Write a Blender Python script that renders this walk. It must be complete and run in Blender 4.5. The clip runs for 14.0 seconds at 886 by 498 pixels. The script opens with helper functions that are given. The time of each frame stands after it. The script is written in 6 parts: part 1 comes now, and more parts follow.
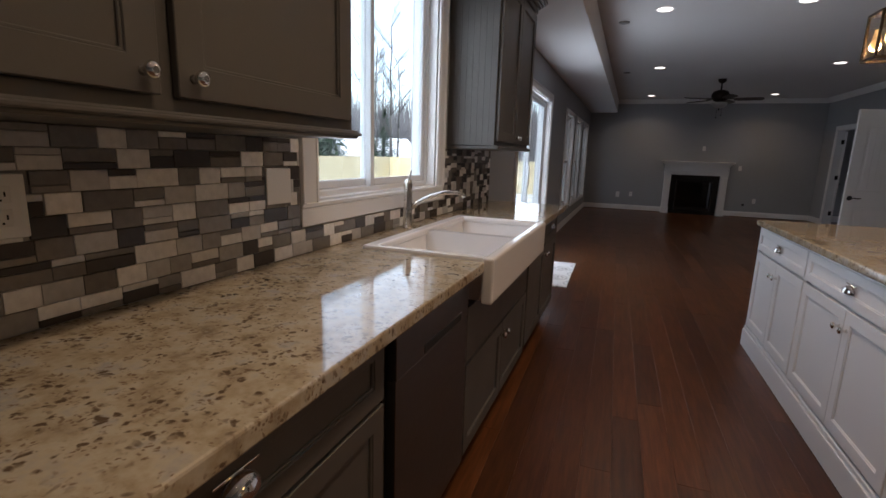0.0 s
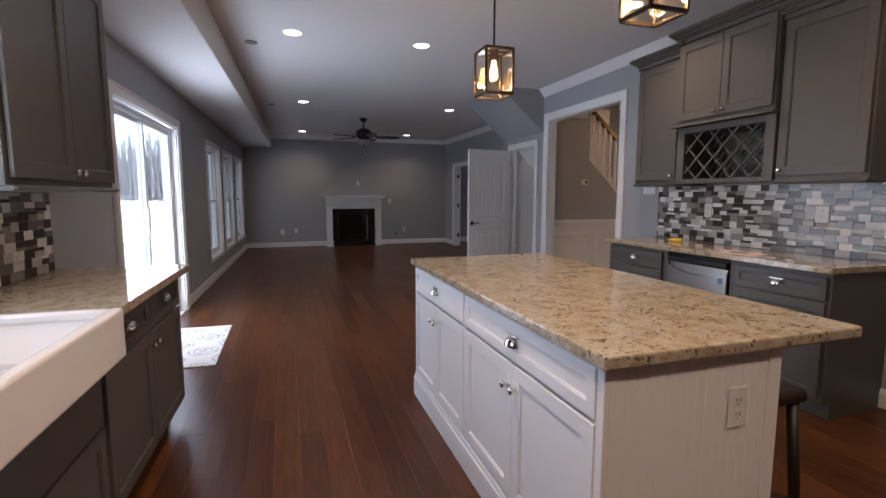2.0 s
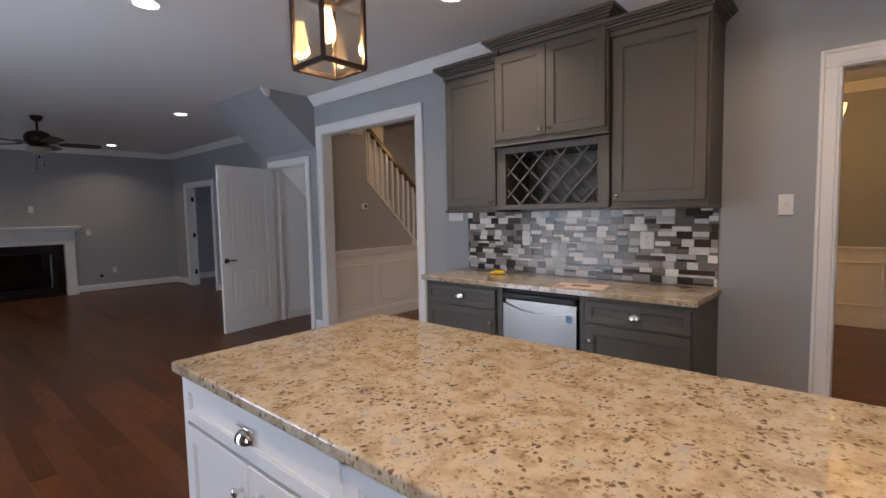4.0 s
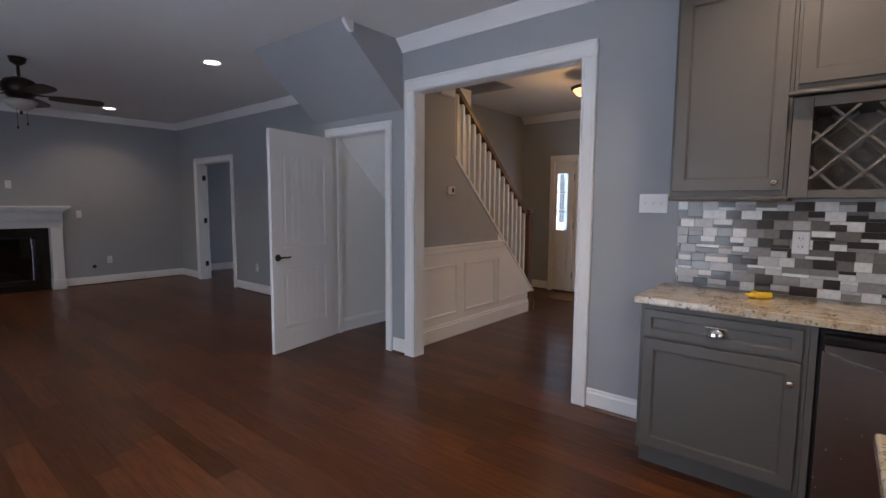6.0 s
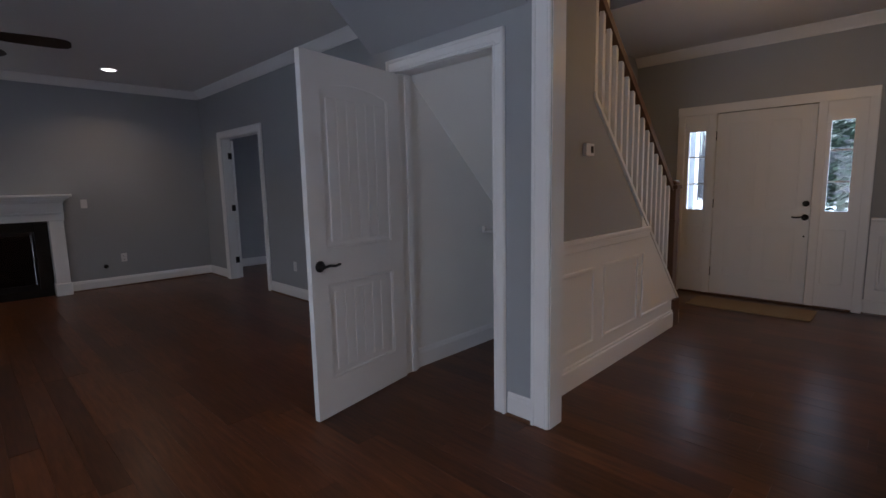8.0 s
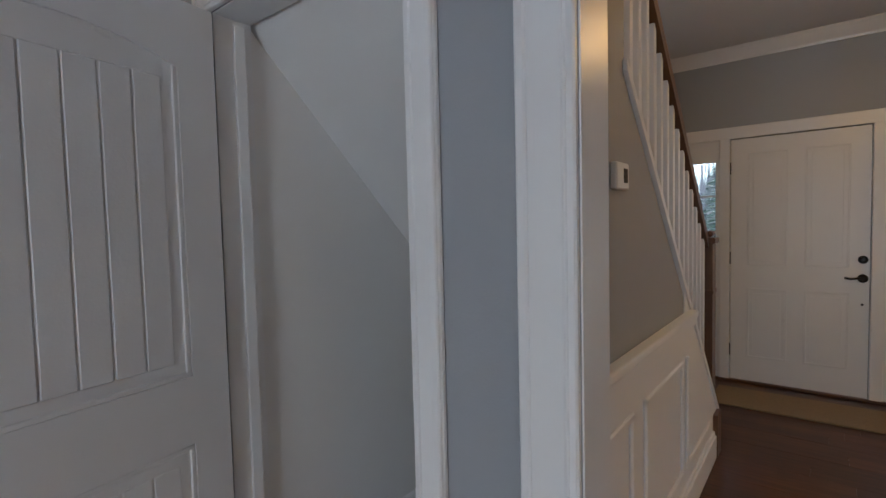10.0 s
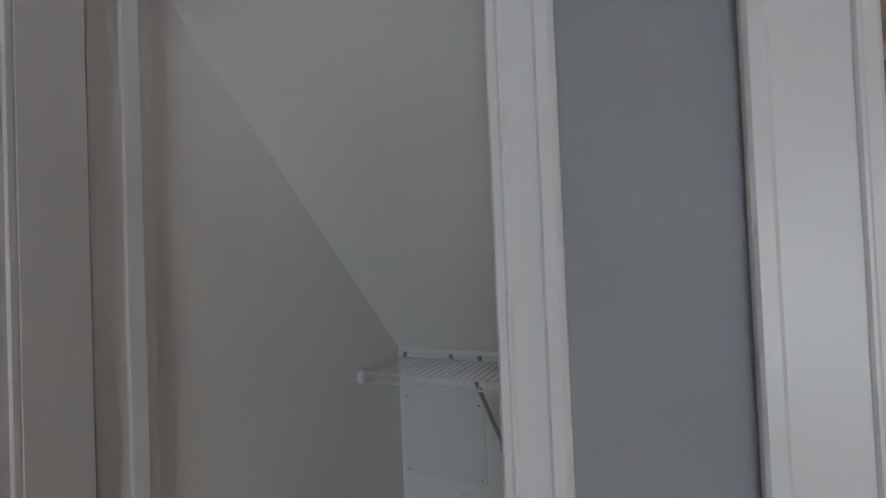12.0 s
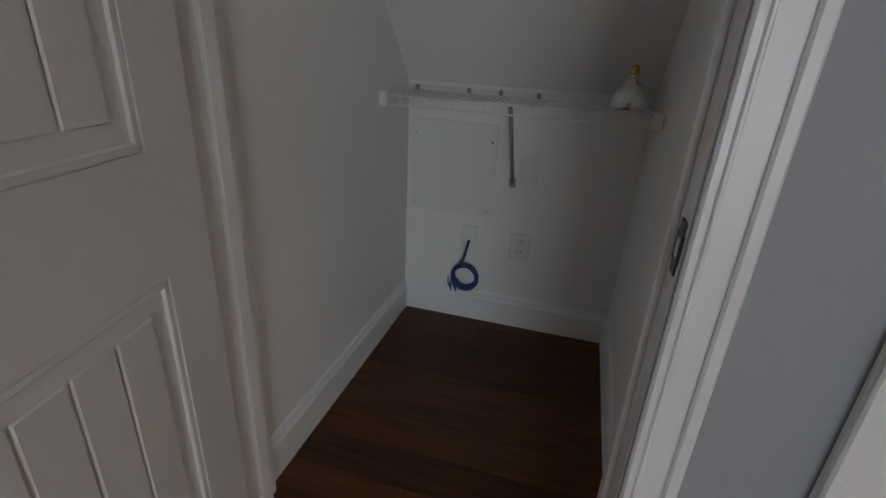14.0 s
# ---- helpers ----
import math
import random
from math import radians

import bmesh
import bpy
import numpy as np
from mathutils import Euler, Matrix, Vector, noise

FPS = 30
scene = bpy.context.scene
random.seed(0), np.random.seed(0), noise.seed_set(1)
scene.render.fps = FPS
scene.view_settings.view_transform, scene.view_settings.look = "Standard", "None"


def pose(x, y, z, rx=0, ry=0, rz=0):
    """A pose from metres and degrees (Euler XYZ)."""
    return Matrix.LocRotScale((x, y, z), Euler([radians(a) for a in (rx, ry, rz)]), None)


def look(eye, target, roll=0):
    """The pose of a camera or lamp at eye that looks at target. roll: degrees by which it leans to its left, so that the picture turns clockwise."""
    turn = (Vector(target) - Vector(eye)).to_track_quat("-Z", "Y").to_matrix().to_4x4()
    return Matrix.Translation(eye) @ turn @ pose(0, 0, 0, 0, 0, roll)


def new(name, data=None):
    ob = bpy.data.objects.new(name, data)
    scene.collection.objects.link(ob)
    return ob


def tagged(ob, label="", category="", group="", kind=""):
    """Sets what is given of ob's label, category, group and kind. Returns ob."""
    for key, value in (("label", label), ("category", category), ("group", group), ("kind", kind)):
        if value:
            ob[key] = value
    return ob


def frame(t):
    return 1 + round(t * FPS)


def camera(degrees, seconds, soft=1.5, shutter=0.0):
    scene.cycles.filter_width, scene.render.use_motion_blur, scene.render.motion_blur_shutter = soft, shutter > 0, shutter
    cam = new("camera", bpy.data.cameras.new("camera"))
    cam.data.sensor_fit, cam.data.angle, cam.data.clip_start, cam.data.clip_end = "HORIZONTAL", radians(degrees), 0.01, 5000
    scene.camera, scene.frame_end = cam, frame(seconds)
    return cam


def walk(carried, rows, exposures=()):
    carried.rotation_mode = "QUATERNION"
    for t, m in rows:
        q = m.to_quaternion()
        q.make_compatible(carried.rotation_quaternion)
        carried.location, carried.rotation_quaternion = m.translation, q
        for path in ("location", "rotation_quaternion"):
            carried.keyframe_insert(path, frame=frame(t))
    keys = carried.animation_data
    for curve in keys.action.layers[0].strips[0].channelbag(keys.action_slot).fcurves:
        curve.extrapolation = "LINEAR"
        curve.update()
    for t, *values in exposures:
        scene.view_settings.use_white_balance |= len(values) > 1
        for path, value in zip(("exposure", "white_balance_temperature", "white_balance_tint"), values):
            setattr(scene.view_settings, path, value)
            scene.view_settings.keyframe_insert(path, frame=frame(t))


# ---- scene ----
cam = camera(85.8, 14.0)
PATH = [
    (0, (0.741, 0.927, 1.296), (0.086, 2.775, 0.905), 1.8),
    (0.5, (0.769, 1.057, 1.304), (0.043, 2.877, 0.903), 0.9),
    (1, (0.827, 1.234, 1.312), (0.398, 3.16, 0.981), 0.4),
    (1.5, (0.855, 1.497, 1.323), (0.904, 3.479, 1.064), -0.5),
    (2, (0.941, 1.793, 1.323), (1.556, 3.682, 1.098), 0.1),
    (2.5, (1.068, 2.054, 1.338), (2.156, 3.725, 1.186), 0.0),
    (2.7, (1.07, 2.158, 1.35), (2.324, 3.71, 1.212), 0.1),
    (4.8, (1.229, 3.739, 1.412), (2.775, 4.999, 1.257), -0.7),
    (5, (1.311, 3.949, 1.372), (2.873, 5.187, 1.213), -0.5),
    (5.5, (1.306, 4.415, 1.406), (2.857, 5.666, 1.226), -1.0),
    (6, (1.339, 4.867, 1.383), (2.872, 6.137, 1.193), 0.4),
    (6.5, (1.473, 5.213, 1.384), (2.948, 6.545, 1.162), 0.2),
    (7, (1.535, 5.598, 1.328), (3.01, 6.93, 1.107), 0.0),
    (7.5, (1.901, 6.007, 1.302), (3.333, 7.383, 1.065), -0.4),
    (8, (2.305, 6.44, 1.311), (3.721, 7.828, 1.048), -1.2),
    (10.3, (3.81, 7.6, 1.382), (5.435, 8.765, 1.335), -1.2),
    (10.5, (3.882, 7.716, 1.376), (5.572, 8.783, 1.336), -1.4),
    (11, (3.961, 7.79, 1.292), (5.837, 8.473, 1.189), -2.5),
    (11.5, (3.974, 7.818, 1.314), (5.884, 8.41, 1.291), -3.1),
    (12, (3.864, 7.92, 1.365), (5.687, 8.741, 1.404), -2.3),
    (12.5, (3.802, 8.072, 1.418), (5.622, 8.901, 1.393), -2.1),
    (13, (3.754, 8.239, 1.38), (5.665, 8.8, 1.201), -0.6),
    (13.5, (3.781, 8.25, 1.281), (5.644, 8.784, 0.79), 1.2),
    (14, (3.748, 8.254, 1.124), (5.526, 8.732, 0.344), 3.2),
]
EXPO = [(0.0, 1.8, 6250, 17), (0.6, 1.25, 6250, 17), (1.0, 1.1, 6200, 20), (1.5, 1.9, 6000, 17), (2.0, 2.65, 6000, 20), (2.5, 2.72, 6100, 20), (5.0, 2.85, 5950, 16), (5.5, 2.9, 5900, 16),
        (6.5, 2.6, 5850, 18), (7.0, 2.45, 5850, 18), (8.0, 2.2, 5800, 18), (10.3, 2.9, 6000, 12), (11.4, 3.2, 6050, 12), (12.1, 2.65, 6350, 12), (12.6, 2.4, 6500, 13), (14.0, 2.6, 6550, 13)]
walk(cam, [(r[0], look(r[1], r[2], r[3])) for r in PATH], EXPO)

# ---- world and sun ----
world = bpy.data.worlds.new("sky")
scene.world = world
world.use_nodes = True
wn = world.node_tree
sky = wn.nodes.new("ShaderNodeTexSky")
sky.sky_type = "NISHITA"
sky.sun_disc = False
sky.sun_elevation, sky.sun_rotation = radians(40), radians(170)
sky.dust_density = 3.0
sky.ozone_density = 1.5
haze = wn.nodes.new("ShaderNodeHueSaturation")     # thin overcast: the blue is washed out
haze.inputs["Saturation"].default_value = 0.55
wn.links.new(sky.outputs[0], haze.inputs["Color"])
wn.links.new(haze.outputs[0], wn.nodes["Background"].inputs[0])
wn.nodes["Background"].inputs[1].default_value = 0.15
sun = new("sun", bpy.data.lights.new("sun", "SUN"))
sun.data.energy, sun.data.angle, sun.data.color = 0.7, radians(20), (1.0, 0.97, 0.93)
sun.matrix_world = look((3, -12, 13), (0, 0, 0))


def sky_light(x, y, z, wide, high, watts):
    """Sky light entering through a west opening: an area lamp standing in the opening, facing the room."""
    la = new("window_sky_light", bpy.data.lights.new("window_sky_light", "AREA"))
    la.data.shape, la.data.size, la.data.size_y = "RECTANGLE", wide, high
    la.data.energy, la.data.color = watts, (0.86, 0.93, 1.0)
    la.matrix_world = Matrix.Translation((x, y, z)) @ Matrix.Rotation(radians(-90), 4, "Y") @ Matrix.Rotation(radians(90), 4, "Z")


sky_light(-0.245, 6.85, 1.05, 1.75, 1.95, 5.0)     # patio door
sky_light(-0.335, 3.08, 1.69, 1.10, 1.06, 1.2)     # window over the sink


# ---- materials ----
def mat(name, base, rough=0.6, metal=0.0, var=0.0, scale=6.0, bump=0.0, bscale=90.0, coat=0.0, spec=0.5):
    """A painted or plain surface: colour that wanders by var, with fine relief."""
    m = bpy.data.materials.new(name)
    m.use_nodes = True
    t, b = m.node_tree, m.node_tree.nodes["Principled BSDF"]
    b.inputs["Base Color"].default_value = (*base, 1)
    b.inputs["Roughness"].default_value = rough
    b.inputs["Metallic"].default_value = metal
    b.inputs["Coat Weight"].default_value = coat
    b.inputs["Specular IOR Level"].default_value = spec
    if var or bump:
        co = t.nodes.new("ShaderNodeTexCoord")
    if var:
        n = t.nodes.new("ShaderNodeTexNoise")
        n.inputs["Scale"].default_value, n.inputs["Detail"].default_value = scale, 6
        t.links.new(co.outputs["Object"], n.inputs["Vector"])
        r = t.nodes.new("ShaderNodeMapRange")
        r.inputs[3].default_value, r.inputs[4].default_value = 1 - var, 1 + var
        t.links.new(n.outputs[0], r.inputs[0])
        h = t.nodes.new("ShaderNodeMix")
        h.data_type, h.blend_type = "RGBA", "MULTIPLY"
        h.inputs[0].default_value = 1
        h.inputs[6].default_value = (*base, 1)
        t.links.new(r.outputs[0], h.inputs[7])
        t.links.new(h.outputs[2], b.inputs["Base Color"])
        r2 = t.nodes.new("ShaderNodeMapRange")
        r2.inputs[3].default_value, r2.inputs[4].default_value = max(rough - 0.06, 0.02), min(rough + 0.06, 1)
        t.links.new(n.outputs[0], r2.inputs[0])
        t.links.new(r2.outputs[0], b.inputs["Roughness"])
    if bump:
        n2 = t.nodes.new("ShaderNodeTexNoise")
        n2.inputs["Scale"].default_value, n2.inputs["Detail"].default_value = bscale, 3
        t.links.new(co.outputs["Object"], n2.inputs["Vector"])
        bp = t.nodes.new("ShaderNodeBump")
        bp.inputs["Strength"].default_value, bp.inputs["Distance"].default_value = bump, 0.004
        t.links.new(n2.outputs[0], bp.inputs["Height"])
        t.links.new(bp.outputs[0], b.inputs["Normal"])
    return m


def ramp(t, fac, stops, const=False):
    r = t.nodes.new("ShaderNodeValToRGB")
    e = r.color_ramp.elements
    while len(e) < len(stops):
        e.new(0.5)
    for k, (p, c) in zip(e, stops):
        k.position, k.color = p, (*c, 1)
    if const:
        r.color_ramp.interpolation = "CONSTANT"
    t.links.new(fac, r.inputs[0])
    return r.outputs[0]


def mix(t, fac, a, b, kind="MIX"):
    h = t.nodes.new("ShaderNodeMix")
    h.data_type, h.blend_type = "RGBA", kind
    for sock, v in ((0, fac), (6, a), (7, b)):
        if isinstance(v, (int, float)):
            h.inputs[sock].default_value = v
        elif isinstance(v, tuple):
            h.inputs[sock].default_value = (*v, 1)
        else:
            t.links.new(v, h.inputs[sock])
    return h.outputs[2]


def tex(t, kind, scale, vec, detail=5.0, rough=0.55):
    n = t.nodes.new("ShaderNodeTex" + kind)
    n.inputs["Scale"].default_value = scale
    if kind == "Noise":
        n.inputs["Detail"].default_value, n.inputs["Roughness"].default_value = detail, rough
    if vec is not None:
        t.links.new(vec, n.inputs["Vector"])
    return n


def stretched(t, sx, sy, sz):
    co = t.nodes.new("ShaderNodeTexCoord")
    mp = t.nodes.new("ShaderNodeMapping")
    mp.inputs["Scale"].default_value = (sx, sy, sz)
    t.links.new(co.outputs["Object"], mp.inputs["Vector"])
    return mp.outputs[0]


def granite(name):
    m = mat(name, (0.5, 0.4, 0.3), 0.08)
    t, b = m.node_tree, m.node_tree.nodes["Principled BSDF"]
    v = stretched(t, 1, 1, 1)
    n1 = tex(t, "Noise", 14, v, 6, 0.6).outputs[0]
    c = ramp(t, n1, [(0.3, (0.24, 0.188, 0.12)), (0.44, (0.375, 0.305, 0.20)), (0.56, (0.475, 0.415, 0.305)), (0.68, (0.37, 0.355, 0.33))])
    n2 = tex(t, "Noise", 60, v, 4, 0.6).outputs[0]
    c = mix(t, ramp(t, n2, [(0.35, (0, 0, 0)), (0.7, (0.42, 0.42, 0.42))]), c, (0.56, 0.490, 0.395))
    warp = tex(t, "Noise", 30, v, 3)
    vm = t.nodes.new("ShaderNodeVectorMath")
    vm.operation = "MULTIPLY_ADD"
    t.links.new(warp.outputs["Color"], vm.inputs[0])
    vm.inputs[1].default_value = (0.05, 0.03, 0.04)
    t.links.new(v, vm.inputs[2])
    vo = tex(t, "Voronoi", 50, vm.outputs[0])
    n3 = tex(t, "Noise", 17, v, 2).outputs[0]
    spot = ramp(t, vo.outputs["Distance"], [(0.24, (1, 1, 1)), (0.42, (0, 0, 0))])
    gate = ramp(t, n3, [(0.46, (0, 0, 0)), (0.57, (1, 1, 1))])
    c = mix(t, mix(t, 1.0, spot, gate, "MULTIPLY"), c, (0.125, 0.088, 0.057))
    vo2 = tex(t, "Voronoi", 95, vm.outputs[0])
    gate2 = ramp(t, tex(t, "Noise", 25, v, 2).outputs[0], [(0.48, (0, 0, 0)), (0.56, (1, 1, 1))])
    c = mix(t, mix(t, 1.0, ramp(t, vo2.outputs["Distance"], [(0.2, (1, 1, 1)), (0.45, (0, 0, 0))]), gate2, "MULTIPLY"), c, (0.22, 0.155, 0.10))
    t.links.new(c, b.inputs["Base Color"])
    b.inputs["Roughness"].default_value = 0.05
    return m


def wood_floor(name):
    m = mat(name, (0.1, 0.04, 0.02), 0.28, spec=0.27)
    t, b = m.node_tree, m.node_tree.nodes["Principled BSDF"]
    v = stretched(t, 14, 1.1, 14)
    oi = t.nodes.new("ShaderNodeObjectInfo")
    ge = t.nodes.new("ShaderNodeNewGeometry")
    ad = t.nodes.new("ShaderNodeMath")
    ad.operation = "ADD"
    t.links.new(oi.outputs["Random"], ad.inputs[0])
    t.links.new(ge.outputs["Random Per Island"], ad.inputs[1])
    fr = t.nodes.new("ShaderNodeMath")
    fr.operation = "FRACT"
    t.links.new(ad.outputs[0], fr.inputs[0])
    vm = t.nodes.new("ShaderNodeVectorMath")
    vm.operation = "MULTIPLY_ADD"
    cx = t.nodes.new("ShaderNodeCombineXYZ")
    t.links.new(fr.outputs[0], cx.inputs[0]), t.links.new(fr.outputs[0], cx.inputs[1])
    t.links.new(cx.outputs[0], vm.inputs[0])
    vm.inputs[1].default_value = (37, 23, 11)
    t.links.new(v, vm.inputs[2])
    grain = tex(t, "Noise", 3.0, vm.outputs[0], 8, 0.62).outputs[0]
    c = ramp(t, grain, [(0.25, (0.036, 0.0130, 0.0050)), (0.5, (0.080, 0.0290, 0.0105)), (0.75, (0.128, 0.047, 0.0175))])
    tone = ramp(t, fr.outputs[0], [(0.0, (0.70, 0.68, 0.66)), (0.5, (1.0, 1.0, 1.0)), (1.0, (1.32, 1.27, 1.22))])
    c = mix(t, 1.0, c, tone, "MULTIPLY")
    t.links.new(c, b.inputs["Base Color"])
    wear = tex(t, "Noise", 1.7, stretched(t, 1, 1, 1), 5).outputs[0]
    mr = t.nodes.new("ShaderNodeMapRange")
    mr.inputs[3].default_value, mr.inputs[4].default_value = 0.25, 0.33
    t.links.new(wear, mr.inputs[0])
    t.links.new(mr.outputs[0], b.inputs["Roughness"])
    bp = t.nodes.new("ShaderNodeBump")
    bp.inputs["Strength"].default_value, bp.inputs["Distance"].default_value = 0.012, 0.002
    t.links.new(grain, bp.inputs["Height"])
    t.links.new(bp.outputs[0], b.inputs["Normal"])
    return m


def mosaic(name, base, rough):
    """One kind of mosaic tile: stone or glass, each tile a little lighter or darker."""
    m = mat(name, base, rough)
    t, b = m.node_tree, m.node_tree.nodes["Principled BSDF"]
    oi = t.nodes.new("ShaderNodeObjectInfo")
    ge = t.nodes.new("ShaderNodeNewGeometry")
    ad = t.nodes.new("ShaderNodeMath")
    ad.operation = "ADD"
    t.links.new(oi.outputs["Random"], ad.inputs[0])
    t.links.new(ge.outputs["Random Per Island"], ad.inputs[1])
    fr = t.nodes.new("ShaderNodeMath")
    fr.operation = "FRACT"
    t.links.new(ad.outputs[0], fr.inputs[0])
    tone = ramp(t, fr.outputs[0], [(0.0, (0.82, 0.82, 0.82)), (1.0, (1.12, 1.12, 1.12))])
    n = tex(t, "Noise", 40, stretched(t, 1, 1, 1), 5).outputs[0]
    vein = ramp(t, n, [(0.3, (0.86, 0.86, 0.86)), (0.7, (1.1, 1.1, 1.1))])
    t.links.new(mix(t, 1.0, mix(t, 1.0, tone, vein, "MULTIPLY"), base, "MULTIPLY"), b.inputs["Base Color"])
    return m


def emit(name, colour, strength):
    m = bpy.data.materials.new(name)
    m.use_nodes = True
    b = m.node_tree.nodes["Principled BSDF"]
    b.inputs["Base Color"].default_value = (*colour, 1)
    b.inputs["Emission Color"].default_value = (*colour, 1)
    b.inputs["Emission Strength"].default_value = strength
    return m


def glass(name, tint=(1, 1, 1), rough=0.0, gloss=0.04):
    """Thin pane: clear view with a Fresnel-driven gloss."""
    m = bpy.data.materials.new(name)
    m.use_nodes = True
    t = m.node_tree
    t.nodes.remove(t.nodes["Principled BSDF"])
    tr, gl = t.nodes.new("ShaderNodeBsdfTransparent"), t.nodes.new("ShaderNodeBsdfGlossy")
    tr.inputs[0].default_value = (*tint, 1)
    gl.inputs["Roughness"].default_value = rough
    lw = t.nodes.new("ShaderNodeLayerWeight")
    lw.inputs[0].default_value = 0.5
    pw = t.nodes.new("ShaderNodeMath")
    pw.operation = "POWER"
    pw.inputs[1].default_value = 5.0
    t.links.new(lw.outputs["Facing"], pw.inputs[0])
    fz = t.nodes.new("ShaderNodeMath")
    fz.operation = "MULTIPLY_ADD"
    fz.inputs[1].default_value, fz.inputs[2].default_value = 0.9, gloss
    t.links.new(pw.outputs[0], fz.inputs[0])
    mx = t.nodes.new("ShaderNodeMixShader")
    t.links.new(fz.outputs[0], mx.inputs[0])
    t.links.new(tr.outputs[0], mx.inputs[1])
    t.links.new(gl.outputs[0], mx.inputs[2])
    t.links.new(mx.outputs[0], t.nodes["Material Output"].inputs[0])
    return m


def dimmer(name):
    """Half-transparent dull grey sheet, added behind panes to darken the view through them."""
    m = mat(name, (0.20, 0.22, 0.24), 0.8)
    t, b = m.node_tree, m.node_tree.nodes["Principled BSDF"]
    tr, mx = t.nodes.new("ShaderNodeBsdfTransparent"), t.nodes.new("ShaderNodeMixShader")
    mx.inputs[0].default_value = 0.50
    t.links.new(tr.outputs[0], mx.inputs[1])
    t.links.new(b.outputs[0], mx.inputs[2])
    t.links.new(mx.outputs[0], t.nodes["Material Output"].inputs[0])
    return m


M_WALL = mat("grey_wall_paint", (0.345, 0.362, 0.385), 0.62, 0, 0.03, 2.0, 0.12, 160)
M_CLOSET = mat("white_closet_paint", (0.80, 0.79, 0.77), 0.6, 0, 0.03, 2.0, 0.12, 160)
M_CEIL = mat("ceiling_paint", (0.72, 0.71, 0.70), 0.8, 0, 0.03, 1.5, 0.15, 200)
M_TRIM = mat("white_trim_paint", (0.80, 0.80, 0.80), 0.32)
M_DOORW = mat("white_door_paint", (0.78, 0.78, 0.78), 0.3, 0, 0.02, 5.0, 0.10, 140)
M_GREY = mat("grey_cabinet_paint", (0.088, 0.082, 0.074), 0.42, 0, 0.06, 7.0, 0.05, 120)
M_ISLE = mat("white_cabinet_paint", (0.82, 0.81, 0.82), 0.35, 0, 0.01, 5.0)
M_GRAN = granite("beige_granite")
M_FLOOR = wood_floor("cherry_hardwood")
TILES = ((mosaic("white_stone_tile", (0.80, 0.78, 0.75), 0.32), 26), (mosaic("pale_grey_stone_tile", (0.52, 0.51, 0.50), 0.3), 13), (mosaic("taupe_glass_tile", (0.20, 0.185, 0.17), 0.16), 24),
         (mosaic("grey_glass_tile", (0.31, 0.295, 0.28), 0.16), 10), (mosaic("dark_brown_glass_tile", (0.062, 0.053, 0.049), 0.16), 28))
M_GROUT = mat("grout", (0.30, 0.29, 0.27), 0.9, 0, 0.08, 30, 0.2, 200)
M_PORC = mat("white_fireclay", (0.82, 0.80, 0.78), 0.09, 0, 0.015, 3)
M_NICK = mat("brushed_nickel", (0.62, 0.58, 0.53), 0.26, 1.0, 0.05, 60)
M_CHROME = mat("polished_nickel", (0.80, 0.78, 0.75), 0.10, 1.0)
M_DKSTEEL = mat("black_stainless_steel", (0.20, 0.19, 0.18), 0.36, 1.0, 0.015, 40)
M_STEEL = mat("stainless_steel", (0.33, 0.315, 0.30), 0.25, 1.0, 0.05, 40)
M_BLACK = mat("black_metal", (0.018, 0.017, 0.017), 0.35, 0.6, 0.1, 30)
M_BRONZE = mat("dark_bronze", (0.026, 0.018, 0.013), 0.38, 0.5, 0.15, 25)
M_BLKSTONE = mat("black_stone", (0.012, 0.012, 0.012), 0.18, 0, 0.2, 20)
M_SOOT = mat("dark_firebox_brick", (0.05, 0.045, 0.04), 0.85, 0, 0.3, 9, 0.4, 40)
M_LOG = mat("charred_log", (0.05, 0.035, 0.025), 0.9, 0, 0.4, 14, 0.6, 30)
M_DKWOOD = mat("dark_stained_wood", (0.10, 0.047, 0.022), 0.32, 0, 0.25, 9, 0.08, 40)
M_DKSTOOL = mat("espresso_wood", (0.022, 0.012, 0.008), 0.4, 0, 0.2, 12, 0.05, 50)
M_FAN = mat("dark_fan_blade", (0.030, 0.018, 0.012), 0.4, 0, 0.2, 12)
M_PLAST = mat("white_plastic", (0.75, 0.75, 0.74), 0.35, 0, 0.01, 9)
M_PLASTG = mat("grey_plastic", (0.30, 0.30, 0.29), 0.4, 0, 0.02, 9)
M_DARK = mat("dark_slot", (0.01, 0.01, 0.01), 0.6)
M_BLUE = mat("blue_cable_jacket", (0.02, 0.055, 0.20), 0.4, 0, 0.1, 20)
M_YEL = mat("yellow_plastic", (0.75, 0.50, 0.02), 0.35, 0, 0.05, 20)
M_PAPER = mat("pale_paper", (0.75, 0.62, 0.55), 0.7, 0, 0.03, 20)
M_PRINT = mat("dark_print", (0.10, 0.06, 0.055), 0.6)
M_VINYL = mat("white_vinyl", (0.80, 0.82, 0.84), 0.3, 0, 0.01, 5)
M_MAT = mat("coir_doormat", (0.28, 0.21, 0.13), 0.95, 0, 0.25, 60, 0.6, 300)
M_SNOW = mat("snow", (0.82, 0.84, 0.88), 0.7, 0, 0.05, 0.6, 0.4, 3)
M_FENCE = mat("raw_pine", (0.46, 0.39, 0.25), 0.7, 0, 0.18, 5, 0.15, 30)
M_BARK = mat("bare_bark", (0.070, 0.064, 0.062), 0.9, 0, 0.25, 6, 0.4, 20)
M_FIR = mat("fir_needles", (0.028, 0.055, 0.030), 0.8, 0, 0.4, 6)
